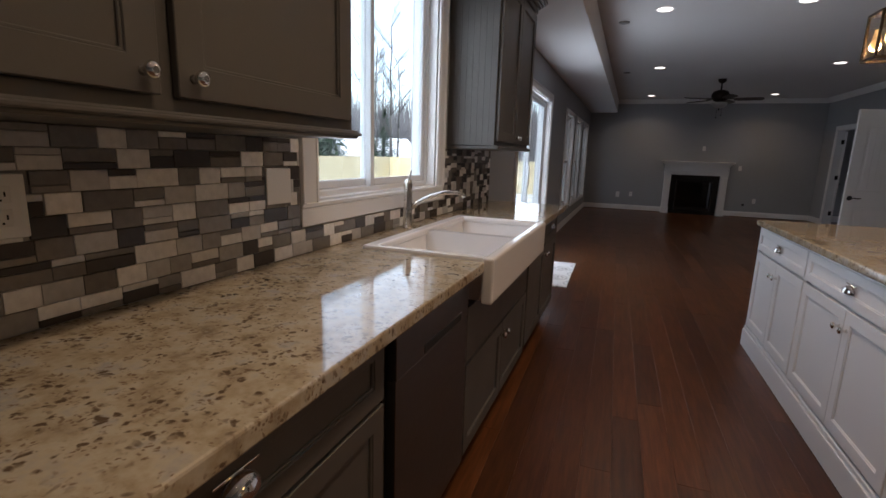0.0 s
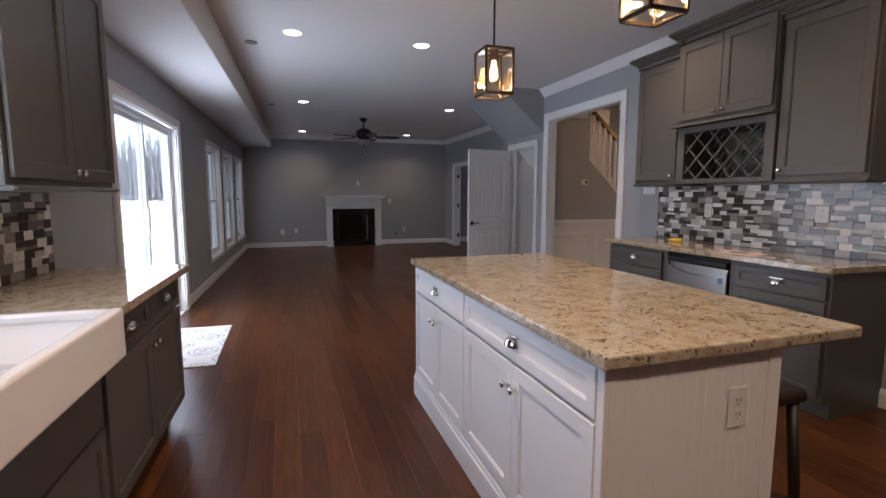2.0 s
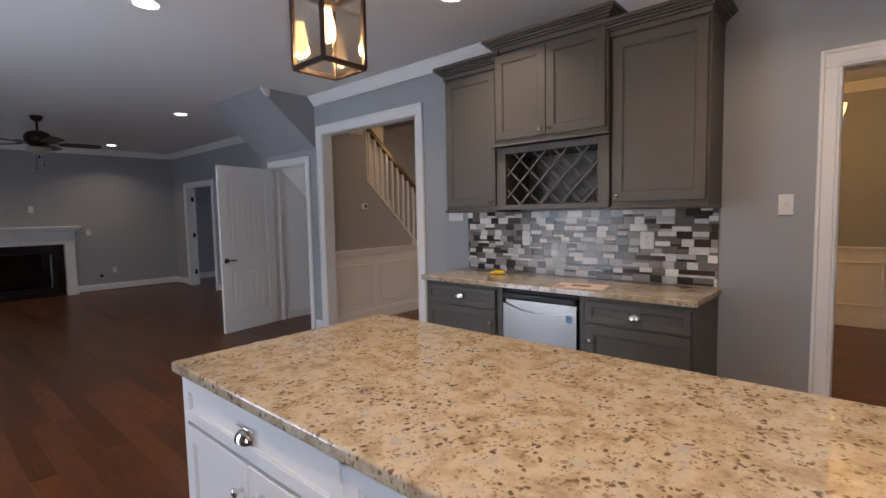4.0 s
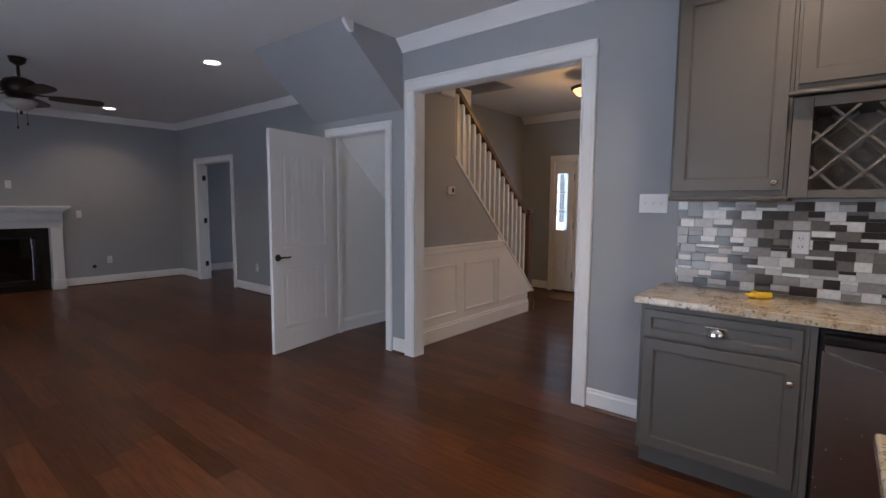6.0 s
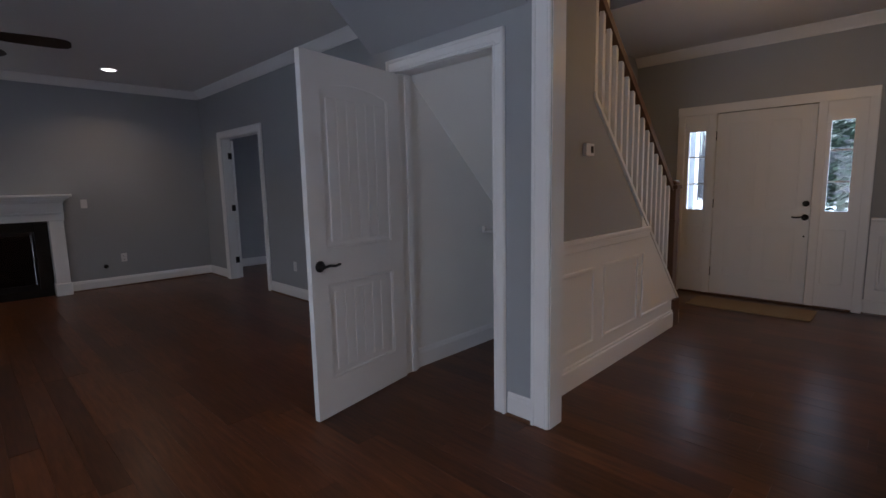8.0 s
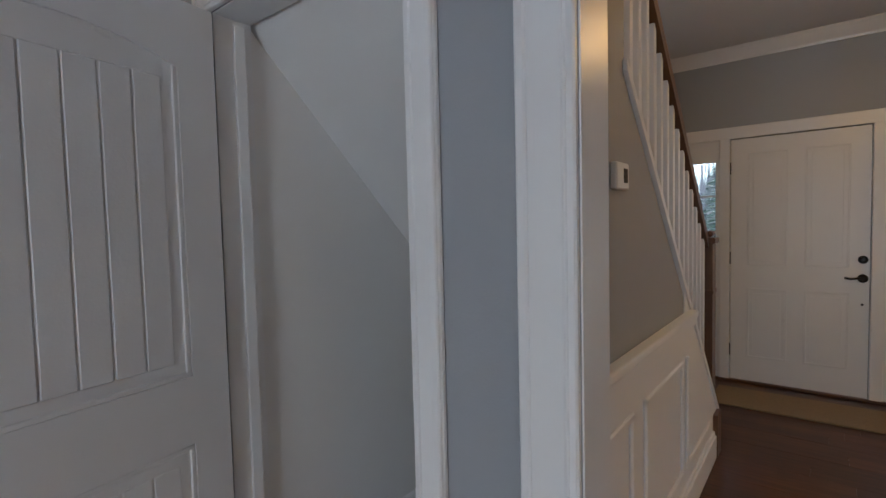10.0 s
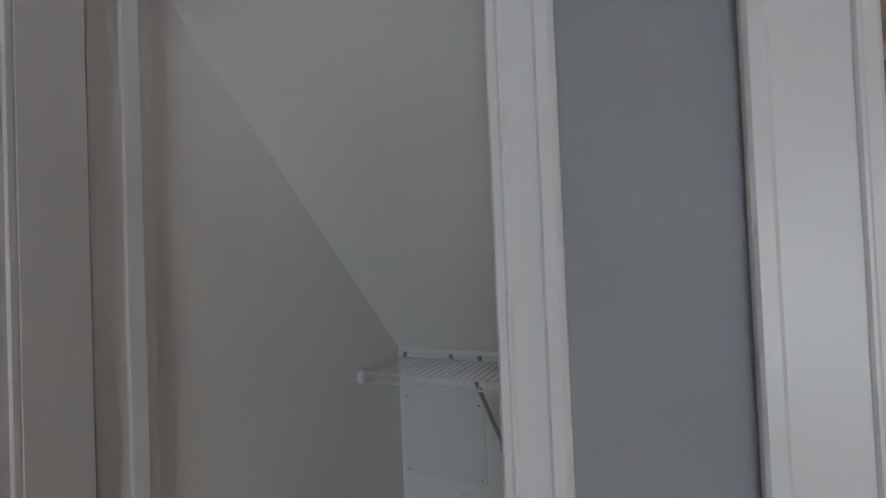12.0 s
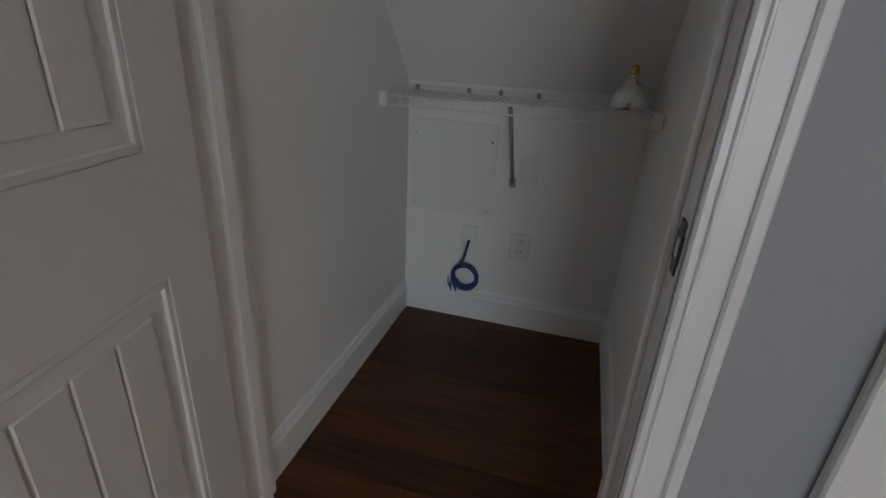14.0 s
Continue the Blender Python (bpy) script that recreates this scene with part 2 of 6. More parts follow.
M_SIDING = mat("pale_siding", (0.36, 0.36, 0.37), 0.6, 0, 0.05, 3)
M_HAZE = mat("far_woods", (0.12, 0.115, 0.125), 0.9, 0, 0.3, 1.0)
M_GLASS = glass("window_glass", (0.90, 0.97, 0.97))
M_DIMMER = dimmer("window_dimmer")
M_LGLASS = glass("lantern_glass", (0.99, 0.96, 0.90), 0.0, 0.15)
M_FGLASS = glass("fireplace_glass", (0.55, 0.55, 0.55))
M_BULB = emit("warm_filament_bulb", (1.0, 0.56, 0.20), 2.2)
M_CAN = emit("recessed_lens", (1.0, 0.93, 0.85), 0.8)
M_BOWL = emit("amber_glass_bowl", (1.0, 0.62, 0.20), 0.30)
M_SHADE = emit("lit_chandelier_glass", (1.0, 0.60, 0.20), 0.40)
M_FROST = mat("frosted_glass", (0.36, 0.35, 0.33), 0.35)
M_CLEARB = mat("silvered_bulb_glass", (0.75, 0.76, 0.76), 0.06, 0.75)
M_BRASS = mat("brass", (0.62, 0.43, 0.12), 0.22, 1.0)


# ---- builders ----
def box(bm, a, b, bev=0.0, seg=1):
    """A box between two corners, its edges rounded by bev, added to bm."""
    lo = [min(p, q) for p, q in zip(a, b)]
    hi = [max(p, q) for p, q in zip(a, b)]
    r = bmesh.ops.create_cube(bm, size=1, matrix=Matrix.LocRotScale([(p + q) / 2 for p, q in zip(lo, hi)], None, [q - p for p, q in zip(lo, hi)]))
    if bev:
        es = list({e for v in r["verts"] for e in v.link_edges})
        bmesh.ops.bevel(bm, geom=es, offset=min(bev, min(q - p for p, q in zip(lo, hi)) * 0.45), segments=seg, affect="EDGES", profile=0.5)
    return bm


def bx(a, b, bev=0.0, seg=1):
    return box(bmesh.new(), a, b, bev, seg)


def lathe(bm, rings, at=(0, 0, 0), n=20, m=None):
    """A turned body: rings of (radius, height) from the bottom up, closed at both ends."""
    m = Matrix.Translation(at) @ (m or Matrix())
    rows = []
    for r, z in rings:
        rows.append([bm.verts.new(m @ Vector((max(r, 1e-4) * math.cos(2 * math.pi * i / n), max(r, 1e-4) * math.sin(2 * math.pi * i / n), z))) for i in range(n)])
    for p, q in zip(rows, rows[1:]):
        for i in range(n):
            f = bm.faces.new((p[i], p[(i + 1) % n], q[(i + 1) % n], q[i]))
            f.smooth = True
    bm.faces.new(rows[0][::-1])
    bm.faces.new(rows[-1])
    return bm


def rod(bm, a, b, r, n=8, r2=None):
    a, b = Vector(a), Vector(b)
    d = b - a
    m = Matrix.Translation(a) @ d.to_track_quat("Z", "Y").to_matrix().to_4x4()
    return lathe(bm, [(r, 0), (r if r2 is None else r2, d.length)], (0, 0, 0), n, m)


def tube(bm, pts, r, n=8):
    """A bent tube through points."""
    pts = [Vector(p) for p in pts]
    rows = []
    for i, p in enumerate(pts):
        d = (pts[min(i + 1, len(pts) - 1)] - pts[max(i - 1, 0)]).normalized()
        q = d.to_track_quat("Z", "Y").to_matrix()
        rows.append([bm.verts.new(p + q @ Vector((r * math.cos(2 * math.pi * k / n), r * math.sin(2 * math.pi * k / n), 0))) for k in range(n)])
    for p, q in zip(rows, rows[1:]):
        for i in range(n):
            bm.faces.new((p[i], p[(i + 1) % n], q[(i + 1) % n], q[i])).smooth = True
    bm.faces.new(rows[0][::-1])
    bm.faces.new(rows[-1])
    return bm


def extrude_profile(bm, prof, axis, a, b):
    """A moulding: a closed profile of (p, q) drawn along 'x' (p = y, q = z) or 'y' (p = x, q = z) from a to b."""
    def place(s, p, q):
        return (s, p, q) if axis == "x" else (p, s, q)
    r0 = [bm.verts.new(place(a, p, q)) for p, q in prof]
    r1 = [bm.verts.new(place(b, p, q)) for p, q in prof]
    n = len(prof)
    for i in range(n):
        bm.faces.new((r0[i], r0[(i + 1) % n], r1[(i + 1) % n], r1[i]))
    bm.faces.new(r0[::-1])
    bm.faces.new(r1)
    bmesh.ops.recalc_face_normals(bm, faces=bm.faces)
    return bm


def mesh_of(name, bm, material):
    me = bpy.data.meshes.new(name)
    bmesh.ops.recalc_face_normals(bm, faces=bm.faces)
    bm.to_mesh(me)
    bm.free()
    me.materials.append(material)
    return me


BAKED = {}      # roots in mirrored frames keep their parts in world space


def framed(name, m):
    """A root at the frame m; where m mirrors, its parts are laid straight into the world."""
    ob = new(name)
    ob.empty_display_size = 0.1
    if m.determinant() < 0:
        BAKED[ob.name] = m
    else:
        ob.matrix_world = m
    return ob


def part(name, bm, material, parent, label=""):
    if parent.name in BAKED:
        bmesh.ops.transform(bm, matrix=BAKED[parent.name], verts=bm.verts)
    ob = new(name, mesh_of(name, bm, material))
    ob.parent = parent
    return tagged(ob, label)


def thing(name, m, label, category, group=""):
    ob = new(name)
    ob.empty_display_size = 0.1
    ob.matrix_world = m
    return tagged(ob, label, category, group)


def solid(name, bm, material, label="", category="", kind="structure", m=None):
    if m is not None and m.determinant() < 0:
        bmesh.ops.transform(bm, matrix=m, verts=bm.verts)
        m = None
    ob = new(name, mesh_of(name, bm, material))
    if m is not None:
        ob.matrix_world = m
    return tagged(ob, label, category, "", kind)


def panel_wall(s0, s1, z0, z1, thick, holes=()):
    """A wall in the plane d = 0 along s, with its body behind it at negative d, and rectangular holes (s0, s1, z0, z1) right through it."""
    bm = bmesh.new()
    ss = sorted({s0, s1, *[h[0] for h in holes], *[h[1] for h in holes]})
    zs = sorted({z0, z1, *[h[2] for h in holes], *[h[3] for h in holes]})
    def full(i, k):
        if not (0 <= i < len(ss) - 1 and 0 <= k < len(zs) - 1):
            return False
        cs, cz = (ss[i] + ss[i + 1]) / 2, (zs[k] + zs[k + 1]) / 2
        return not any(h[0] < cs < h[1] and h[2] < cz < h[3] for h in holes)
    vs = {}
    def v(i, k, d):
        if (i, k, d) not in vs:
            vs[i, k, d] = bm.verts.new((ss[i], -thick * d, zs[k]))
        return vs[i, k, d]
    for i in range(len(ss) - 1):
        for k in range(len(zs) - 1):
            if not full(i, k):
                continue
            bm.faces.new((v(i, k, 0), v(i + 1, k, 0), v(i + 1, k + 1, 0), v(i, k + 1, 0)))
            bm.faces.new((v(i, k, 1), v(i, k + 1, 1), v(i + 1, k + 1, 1), v(i + 1, k, 1)))
            for di, dk, (p, q) in ((-1, 0, ((i, k), (i, k + 1))), (1, 0, ((i + 1, k), (i + 1, k + 1))), (0, -1, ((i, k), (i + 1, k))), (0, 1, ((i, k + 1), (i + 1, k + 1)))):
                if not full(i + di, k + dk):
                    bm.faces.new((v(*p, 0), v(*q, 0), v(*q, 1), v(*p, 1)))
    return bm


# frames in which s runs along the wall, d into the room
ZC = 2.786
LW = Matrix.Translation((-0.32, 3.0, 0)) @ Matrix.Rotation(radians(-1.45), 4, "Z") @ Matrix.Translation((0, -3.0, 0))   # window wall: x into the room, y along it
def wall_frame(x, y, deg):
    return Matrix.Translation((x, y, 0)) @ Matrix.Rotation(radians(deg), 4, "Z")
XE = 4.41      # kitchen side of the stair wall
XL = 5.09      # living room's wall past the closet
XF = 8.34      # front wall
YN = 14.35     # fireplace wall
YS = 7.92      # stair's side wall, foyer side
EAST = Matrix(((0, -1, 0, XE), (1, 0, 0, 0), (0, 0, 1, 0), (0, 0, 0, 1)))      # s = y, d = -x
EASTL = Matrix(((0, -1, 0, XL), (1, 0, 0, 0), (0, 0, 1, 0), (0, 0, 0, 1)))
FRONT = Matrix(((0, -1, 0, XF), (1, 0, 0, 0), (0, 0, 1, 0), (0, 0, 0, 1)))
WEST = LW @ Matrix(((0, 1, 0, 0), (1, 0, 0, 0), (0, 0, 1, 0), (0, 0, 0, 1)))    # s = y, d = +x
NORTH = Matrix(((1, 0, 0, 0), (0, -1, 0, YN), (0, 0, 1, 0), (0, 0, 0, 1)))
SOUTH = Matrix(((1, 0, 0, 0), (0, 1, 0, -1.2), (0, 0, 1, 0), (0, 0, 0, 1)))

# ---- setting: walls ----
WINS = [(9.52, 10.62), (11.06, 12.16), (12.60, 13.70)]
WZ = (0.38, 2.06)
PATIO = (5.90, 7.80, 0.0, 2.045)
SINKW = (2.485, 3.675, 1.10, 2.27)
DINE = (1.5, 3.105, 0.0, 2.125)
FOY = (6.228, 7.735, 0.0, 2.337)
CLO = (8.095, 8.895, 0.0, 2.045)
FARD = (12.375, 13.575, 0.0, 2.04)
solid("wall_west", panel_wall(-1.3, 14.5, 0, ZC, 0.16, [SINKW, PATIO, *[(a, b, *WZ) for a, b in WINS]]), M_WALL, "grey painted wall with windows and a sliding door", "wall", m=WEST)
solid("wall_east", panel_wall(-1.3, 9.14, 0, ZC, 0.12, [DINE, FOY, CLO]), M_WALL, "grey painted wall between kitchen and foyer", "wall", m=EAST)
solid("wall_east_living", panel_wall(9.14, 14.35, 0, ZC, 0.12, [FARD]), M_WALL, "grey painted living room wall", "wall", m=EASTL)
solid("wall_north", panel_wall(-0.25, 5.21, 0, ZC, 0.5, [(2.19, 2.99, 0.10, 0.84)]), M_WALL, "grey painted fireplace wall", "wall", m=NORTH)
solid("wall_south", panel_wall(-0.6, 4.53, 0, ZC, 0.12), M_WALL, "plain grey wall", "wall", m=SOUTH)
solid("wall_closet_side", bx((XE + 0.121, 8.93, 0), (XL + 0.12, 9.14, ZC)), M_WALL, "grey wall between closet and living room", "wall")
solid("wall_closet_return", bx((XE, 9.138, 0), (XL, 9.142, ZC)), M_WALL, "grey closet return", "wall")
solid("ceiling", bx((-0.6, -1.3, ZC), (XL + 0.12, 14.9, ZC + 0.1)), M_CEIL, "white painted ceiling", "ceiling")
solid("bulkhead", bx((0.0, -1.2, 2.465), (0.65, 14.33, ZC - 0.001), 0.006), M_CEIL, "white boxed beam along the window wall", "bulkhead", m=LW)
bm = bmesh.new()
extrude_profile(bm, [(XE - 0.001, 2.20), (XE - 0.001, ZC - 0.001), (3.73, ZC - 0.001)], "y", 7.88, 9.142)
solid("stair_soffit", bm, M_WALL, "sloping grey underside of the stairs above the closet", "soffit")

bm = bmesh.new()
extrude_profile(bm, [(3.745, ZC - 0.0015), (3.745, ZC - 0.02), (3.79, ZC - 0.075), (3.815, ZC - 0.085), (3.835, ZC - 0.085), (3.835, ZC - 0.0015)], "y", 7.845, 7.878)
solid("crown_stub", bm, M_TRIM, "short white cut end of crown moulding beside the soffit", "crown moulding")

# foyer, dining room, room beyond the far door
YP = 6.28
solid("wall_front", panel_wall(-1.3, 9.2, 0, ZC, 0.16, [(6.79, 8.36, 0, 2.046), (4.3, 5.75, 0.45, 1.97), (1.4, 2.6, 0.45, 1.97)]), M_WALL, "grey front wall with door and windows", "wall", m=FRONT)
solid("wall_foyer_dining", panel_wall(XE + 0.121, XF, 0, ZC, 0.12, [(5.3, 7.95, 0, 2.4)]), M_WALL, "grey wall with a wide cased opening", "wall", m=Matrix.Translation((0, YP, 0)))
solid("wall_dining_south", bx((XE + 0.121, -1.3, 0), (XF + 0.16, -1.18, ZC)), M_WALL, "plain dining room wall", "wall")
solid("wall_stair_back", bx((5.62, 8.95, 0), (XF + 0.16, 9.1, 4.6)), M_WALL, "tall grey wall behind the stairs", "wall")
HATCH = (4.75, 6.46, 8.0, 8.95)
bm = bmesh.new()
for a, b in (((XE + 0.121, -1.3), (XF + 0.16, HATCH[2])), ((HATCH[1], HATCH[2]), (XF + 0.16, 9.1)), ((XE + 0.121, HATCH[2]), (HATCH[0], 8.93))):
    box(bm, (a[0], a[1], ZC), (b[0], b[1], ZC + 0.25))
solid("ceiling_foyer", bm, M_CEIL, "white foyer ceiling with a stairwell opening", "ceiling")
bm = bmesh.new()
box(bm, (4.4, 7.88, ZC + 0.251), (6.6, 7.999, 4.6))
box(bm, (6.461, 7.999, ZC + 0.251), (6.6, 8.949, 4.6))
box(bm, (4.4, 7.999, ZC + 0.251), (4.749, 8.949, 4.6))
box(bm, (4.4, 7.88, 4.601), (6.6, 9.1, 4.7))
box(bm, (4.4, 8.951, ZC + 0.101), (5.619, 9.1, 4.6))
solid("stairwell_walls", bm, M_WALL, "grey stairwell walls going up", "wall")
bm = bmesh.new()
# the hole left in this unseen wall is added to let daylight into the room
for a, b in (((11.0, 0), (14.9, 0.9)), ((11.0, 2.0), (14.9, ZC)), ((11.0, 0.9), (12.0, 2.0)), ((12.7, 0.9), (14.9, 2.0))):
    box(bm, (XL + 2.6, a[0], a[1]), (XL + 2.7, b[0], b[1]))
box(bm, (XL + 0.121, 14.6, 0), (XL + 2.6, 14.7, ZC))
box(bm, (XL + 0.121, 10.9, 0), (XL + 2.7, 11.0, ZC))
box(bm, (XL + 0.121, 10.9, ZC), (XL + 2.7, 14.9, ZC + 0.1))
solid("wall_far_room", bm, M_WALL, "grey walls of the room past the far door", "wall")

# stair side wall: the full-height piece, then the raking knee wall
def rake(x):
    return 1.83 - 0.955 * (x - 5.21)
bm = bmesh.new()
extrude_pts = [(XE + 0.121, 0), (6.90, 0), (6.90, 0.17), (5.21, 1.83), (5.21, ZC), (XE + 0.121, ZC)]
r0 = [bm.verts.new((x, YS, z)) for x, z in extrude_pts]
r1 = [bm.verts.new((x, YS + 0.10, z)) for x, z in extrude_pts]
bm.faces.new(r0), bm.faces.new(r1[::-1])
for i in range(6):
    bm.faces.new((r0[i], r0[(i + 1) % 6], r1[(i + 1) % 6], r1[i]))
solid("wall_stair", bm, M_WALL, "grey raking wall beside the stairs", "wall")

# closet lining: left wall, back wall, right wall, sloping ceiling
CX, CY0, CY1 = 5.605, 8.024, 8.926
solid("wall_closet_back", bx((CX, CY0, 0), (CX + 0.1, CY1, 1.6)), M_CLOSET, "white closet back wall", "wall")
solid("wall_closet_left", bx((XE + 0.122, CY1, 0), (CX, CY1 + 0.0035, 2.6)), M_CLOSET, "white closet wall", "wall")
solid("wall_closet_right", bx((XE + 0.122, CY0 - 0.0035, 0), (CX, CY0, 2.6)), M_CLOSET, "white closet wall", "wall")
bm = bmesh.new()
extrude_profile(bm, [(XE + 0.124, 2.06), (CX, 1.00), (CX, 1.06), (XE + 0.124, 2.12)], "y", CY0, CY1)
solid("ceiling_closet", bm, M_CLOSET, "white sloping closet ceiling under the stairs", "ceiling")

# ---- trim: baseboards, crown, casings ----
BASEP = [(0, 0), (0.015, 0), (0.015, 0.105), (0.010, 0.118), (0.010, 0.128), (0.004, 0.138), (0, 0.138)]
SHOEP = [(0.0152, 0.0005), (0.029, 0.0005), (0.027, 0.009), (0.022, 0.015), (0.0152, 0.018)]
CROWNP = [(0, ZC - 0.105), (0.014, ZC - 0.105), (0.018, ZC - 0.09), (0.055, ZC - 0.045), (0.075, ZC - 0.02), (0.085, ZC - 0.012), (0.085, ZC - 0.0015), (0, ZC - 0.0015)]


def run(prof, frame_m, s0, s1, name, label, category):
    """A straight length of moulding on a wall: prof gives (d, z)."""
    bm = bmesh.new()
    extrude_profile(bm, prof, "x", s0, s1)
    return solid(name, bm, M_TRIM, label, category, m=frame_m)


LAB_B, LAB_C = "white profiled baseboard along the wall", "white crown moulding under the ceiling"
for fm, spans in ((WEST, [(4.94, 5.80), (7.90, 14.28)]), (EAST, [(3.2, 3.655), (5.66, 6.12), (7.84, 8.0), (8.99, 9.155)]), (EASTL, [(9.16, 12.28), (13.67, 14.34)]),
                  (NORTH, [(-0.08, 1.916), (3.28, 5.09)]), (FRONT, [(6.42, 6.70), (8.46, 8.94)])):
    for a, b in spans:
        run(BASEP, fm, a, b, "baseboard", LAB_B, "baseboard")
        bm = bmesh.new()
        extrude_profile(bm, SHOEP, "x", a, b)
        solid("shoe_moulding", bm, M_DKWOOD, "dark wooden shoe moulding under the baseboard", "moulding", m=fm)
run(BASEP, Matrix(((-1, 0, 0, XL), (0, 1, 0, 9.142), (0, 0, 1, 0), (0, 0, 0, 1))), 0, XL - XE + 0.015, "baseboard", LAB_B, "baseboard")
STAIRW = Matrix(((1, 0, 0, 0), (0, -1, 0, YS), (0, 0, 1, 0), (0, 0, 0, 1)))
CLL = Matrix(((1, 0, 0, 0), (0, -1, 0, CY1), (0, 0, 1, 0), (0, 0, 0, 1)))
CLR = Matrix(((1, 0, 0, 0), (0, 1, 0, CY0), (0, 0, 1, 0), (0, 0, 0, 1)))
CLB = Matrix(((0, -1, 0, CX), (1, 0, 0, 0), (0, 0, 1, 0), (0, 0, 0, 1)))
run(BASEP, CLL, XE + 0.14, CX - 0.016, "baseboard", LAB_B, "baseboard")
run(BASEP, CLR, XE + 0.14, CX - 0.016, "baseboard", LAB_B, "baseboard")
run(BASEP, CLB, CY0, CY1, "baseboard", LAB_B, "baseboard")
run(BASEP, Matrix(((1, 0, 0, 0), (0, -1, 0, 14.6), (0, 0, 1, 0), (0, 0, 0, 1))), XL + 0.13, XL + 2.59, "baseboard", LAB_B, "baseboard")
for fm, spans in ((EAST, [(-1.1, 7.88)]), (EASTL, [(9.22, 14.26)]), (NORTH, [(0.52, 5.09)]), (FRONT, [(6.28, 8.95)])):
    for a, b in spans:
        run(CROWNP, fm, a, b, "crown", LAB_C, "crown moulding")
run(CROWNP, FRONT, -1.18, 6.16, "crown", LAB_C, "crown moulding")

CASP = 0.018


def casing(frame_m, s0, s1, z0, z1, thick, w=0.095, sill=False, jamb=True, name="trim", label="white door casing"):
    """White casing round an opening and its lining boards."""
    root = framed(name, frame_m)
    tagged(root, label, "casing", "", "structure")
    for nm, a, b in (("side_casing", (s0 - w, 0.001, z0), (s0, CASP, z1)), ("side_casing", (s1, 0.001, z0), (s1 + w, CASP, z1)), ("head_casing", (s0 - w, 0.001, z1), (s1 + w, CASP, z1 + w))):
        bm = bx(a, b, 0.004)
        lo, hi = (a[0], b[0])
        if nm == "side_casing":     # a stepped inner bead and outer back band
            inner = hi if lo < s0 else lo
            sg = -1 if lo < s0 else 1
            box(bm, (inner + sg * 0.014, CASP - 0.002, z0), (inner + sg * 0.022, CASP + 0.004, z1 + 0.014), 0.003)
            box(bm, (inner + sg * (w - 0.022), CASP - 0.002, z0), (inner + sg * (w - 0.001), CASP + 0.008, z1 + w - 0.001), 0.004)
        else:
            box(bm, (s0 - 0.014, CASP - 0.002, z1 + 0.014), (s1 + 0.014, CASP + 0.004, z1 + 0.022), 0.003)
            box(bm, (s0 - w + 0.022, CASP - 0.002, z1 + w - 0.022), (s1 + w - 0.022, CASP + 0.008, z1 + w - 0.001), 0.004)
        part(nm, bm, M_TRIM, root)
    if jamb:
        for a, b in (((s0 - 0.004, -0.0005, z0), (s0 + 0.003, -thick, z1)), ((s1 - 0.003, -0.0005, z0), (s1 + 0.004, -thick, z1)), ((s0 + 0.003, -0.0005, z1 - 0.003), (s1 - 0.003, -thick, z1 + 0.004))):
            part("jamb", bx(a, b), M_TRIM, root)
    return root


casing(EAST, *FOY, 0.122, w=0.105, label="white cased opening between kitchen and foyer")
casing(EAST, *DINE, 0.122, label="white cased opening to the dining room")
clo = casing(EAST, *CLO, 0.122, w=0.080, label="white closet door casing with a dark strike plate")
casing(EASTL, *FARD, 0.122, label="white casing of the far doorway")
for z in (1.80, 1.05, 0.28):
    part("hinge", bx((FARD[1] - 0.004, -0.076, z - 0.045), (FARD[1] - 0.009, -0.124, z + 0.045)), M_BLACK, bpy.data.objects["trim.003"], "black butt hinge")
casing(Matrix(((1, 0, 0, 0), (0, -1, 0, YP - 0.12), (0, 0, 1, 0), (0, 0, 0, 1))), 5.3, 7.95, 0, 2.4, 0.0, jamb=False, label="white casing of the dining room opening")
casing(Matrix(((1, 0, 0, 0), (0, 1, 0, YP), (0, 0, 1, 0), (0, 0, 0, 1))), 5.3, 7.95, 0, 2.4, 0.12, label="white casing of the foyer opening")
# strike plate and door stops of the closet frame
part("strike_plate", box(box(bx((8.0975, -0.006, 0.845), (8.101, -0.034, 0.925), 0.001), (8.0975, 0.001, 0.862), (8.102, -0.008, 0.908), 0.002), (8.0975, -0.034, 0.862), (8.1015, -0.038, 0.908), 0.001), M_BLACK, clo, "dark bronze strike plate")
part("latch_hole", bx((8.1010, -0.012, 0.872), (8.1018, -0.026, 0.898)), M_PLAST, clo)
for s in ((8.098, 8.110), (8.880, 8.892)):
    part("door_stop", bx((s[0], -0.058, 0), (s[1], -0.095, 2.027), 0.002), M_TRIM, clo)


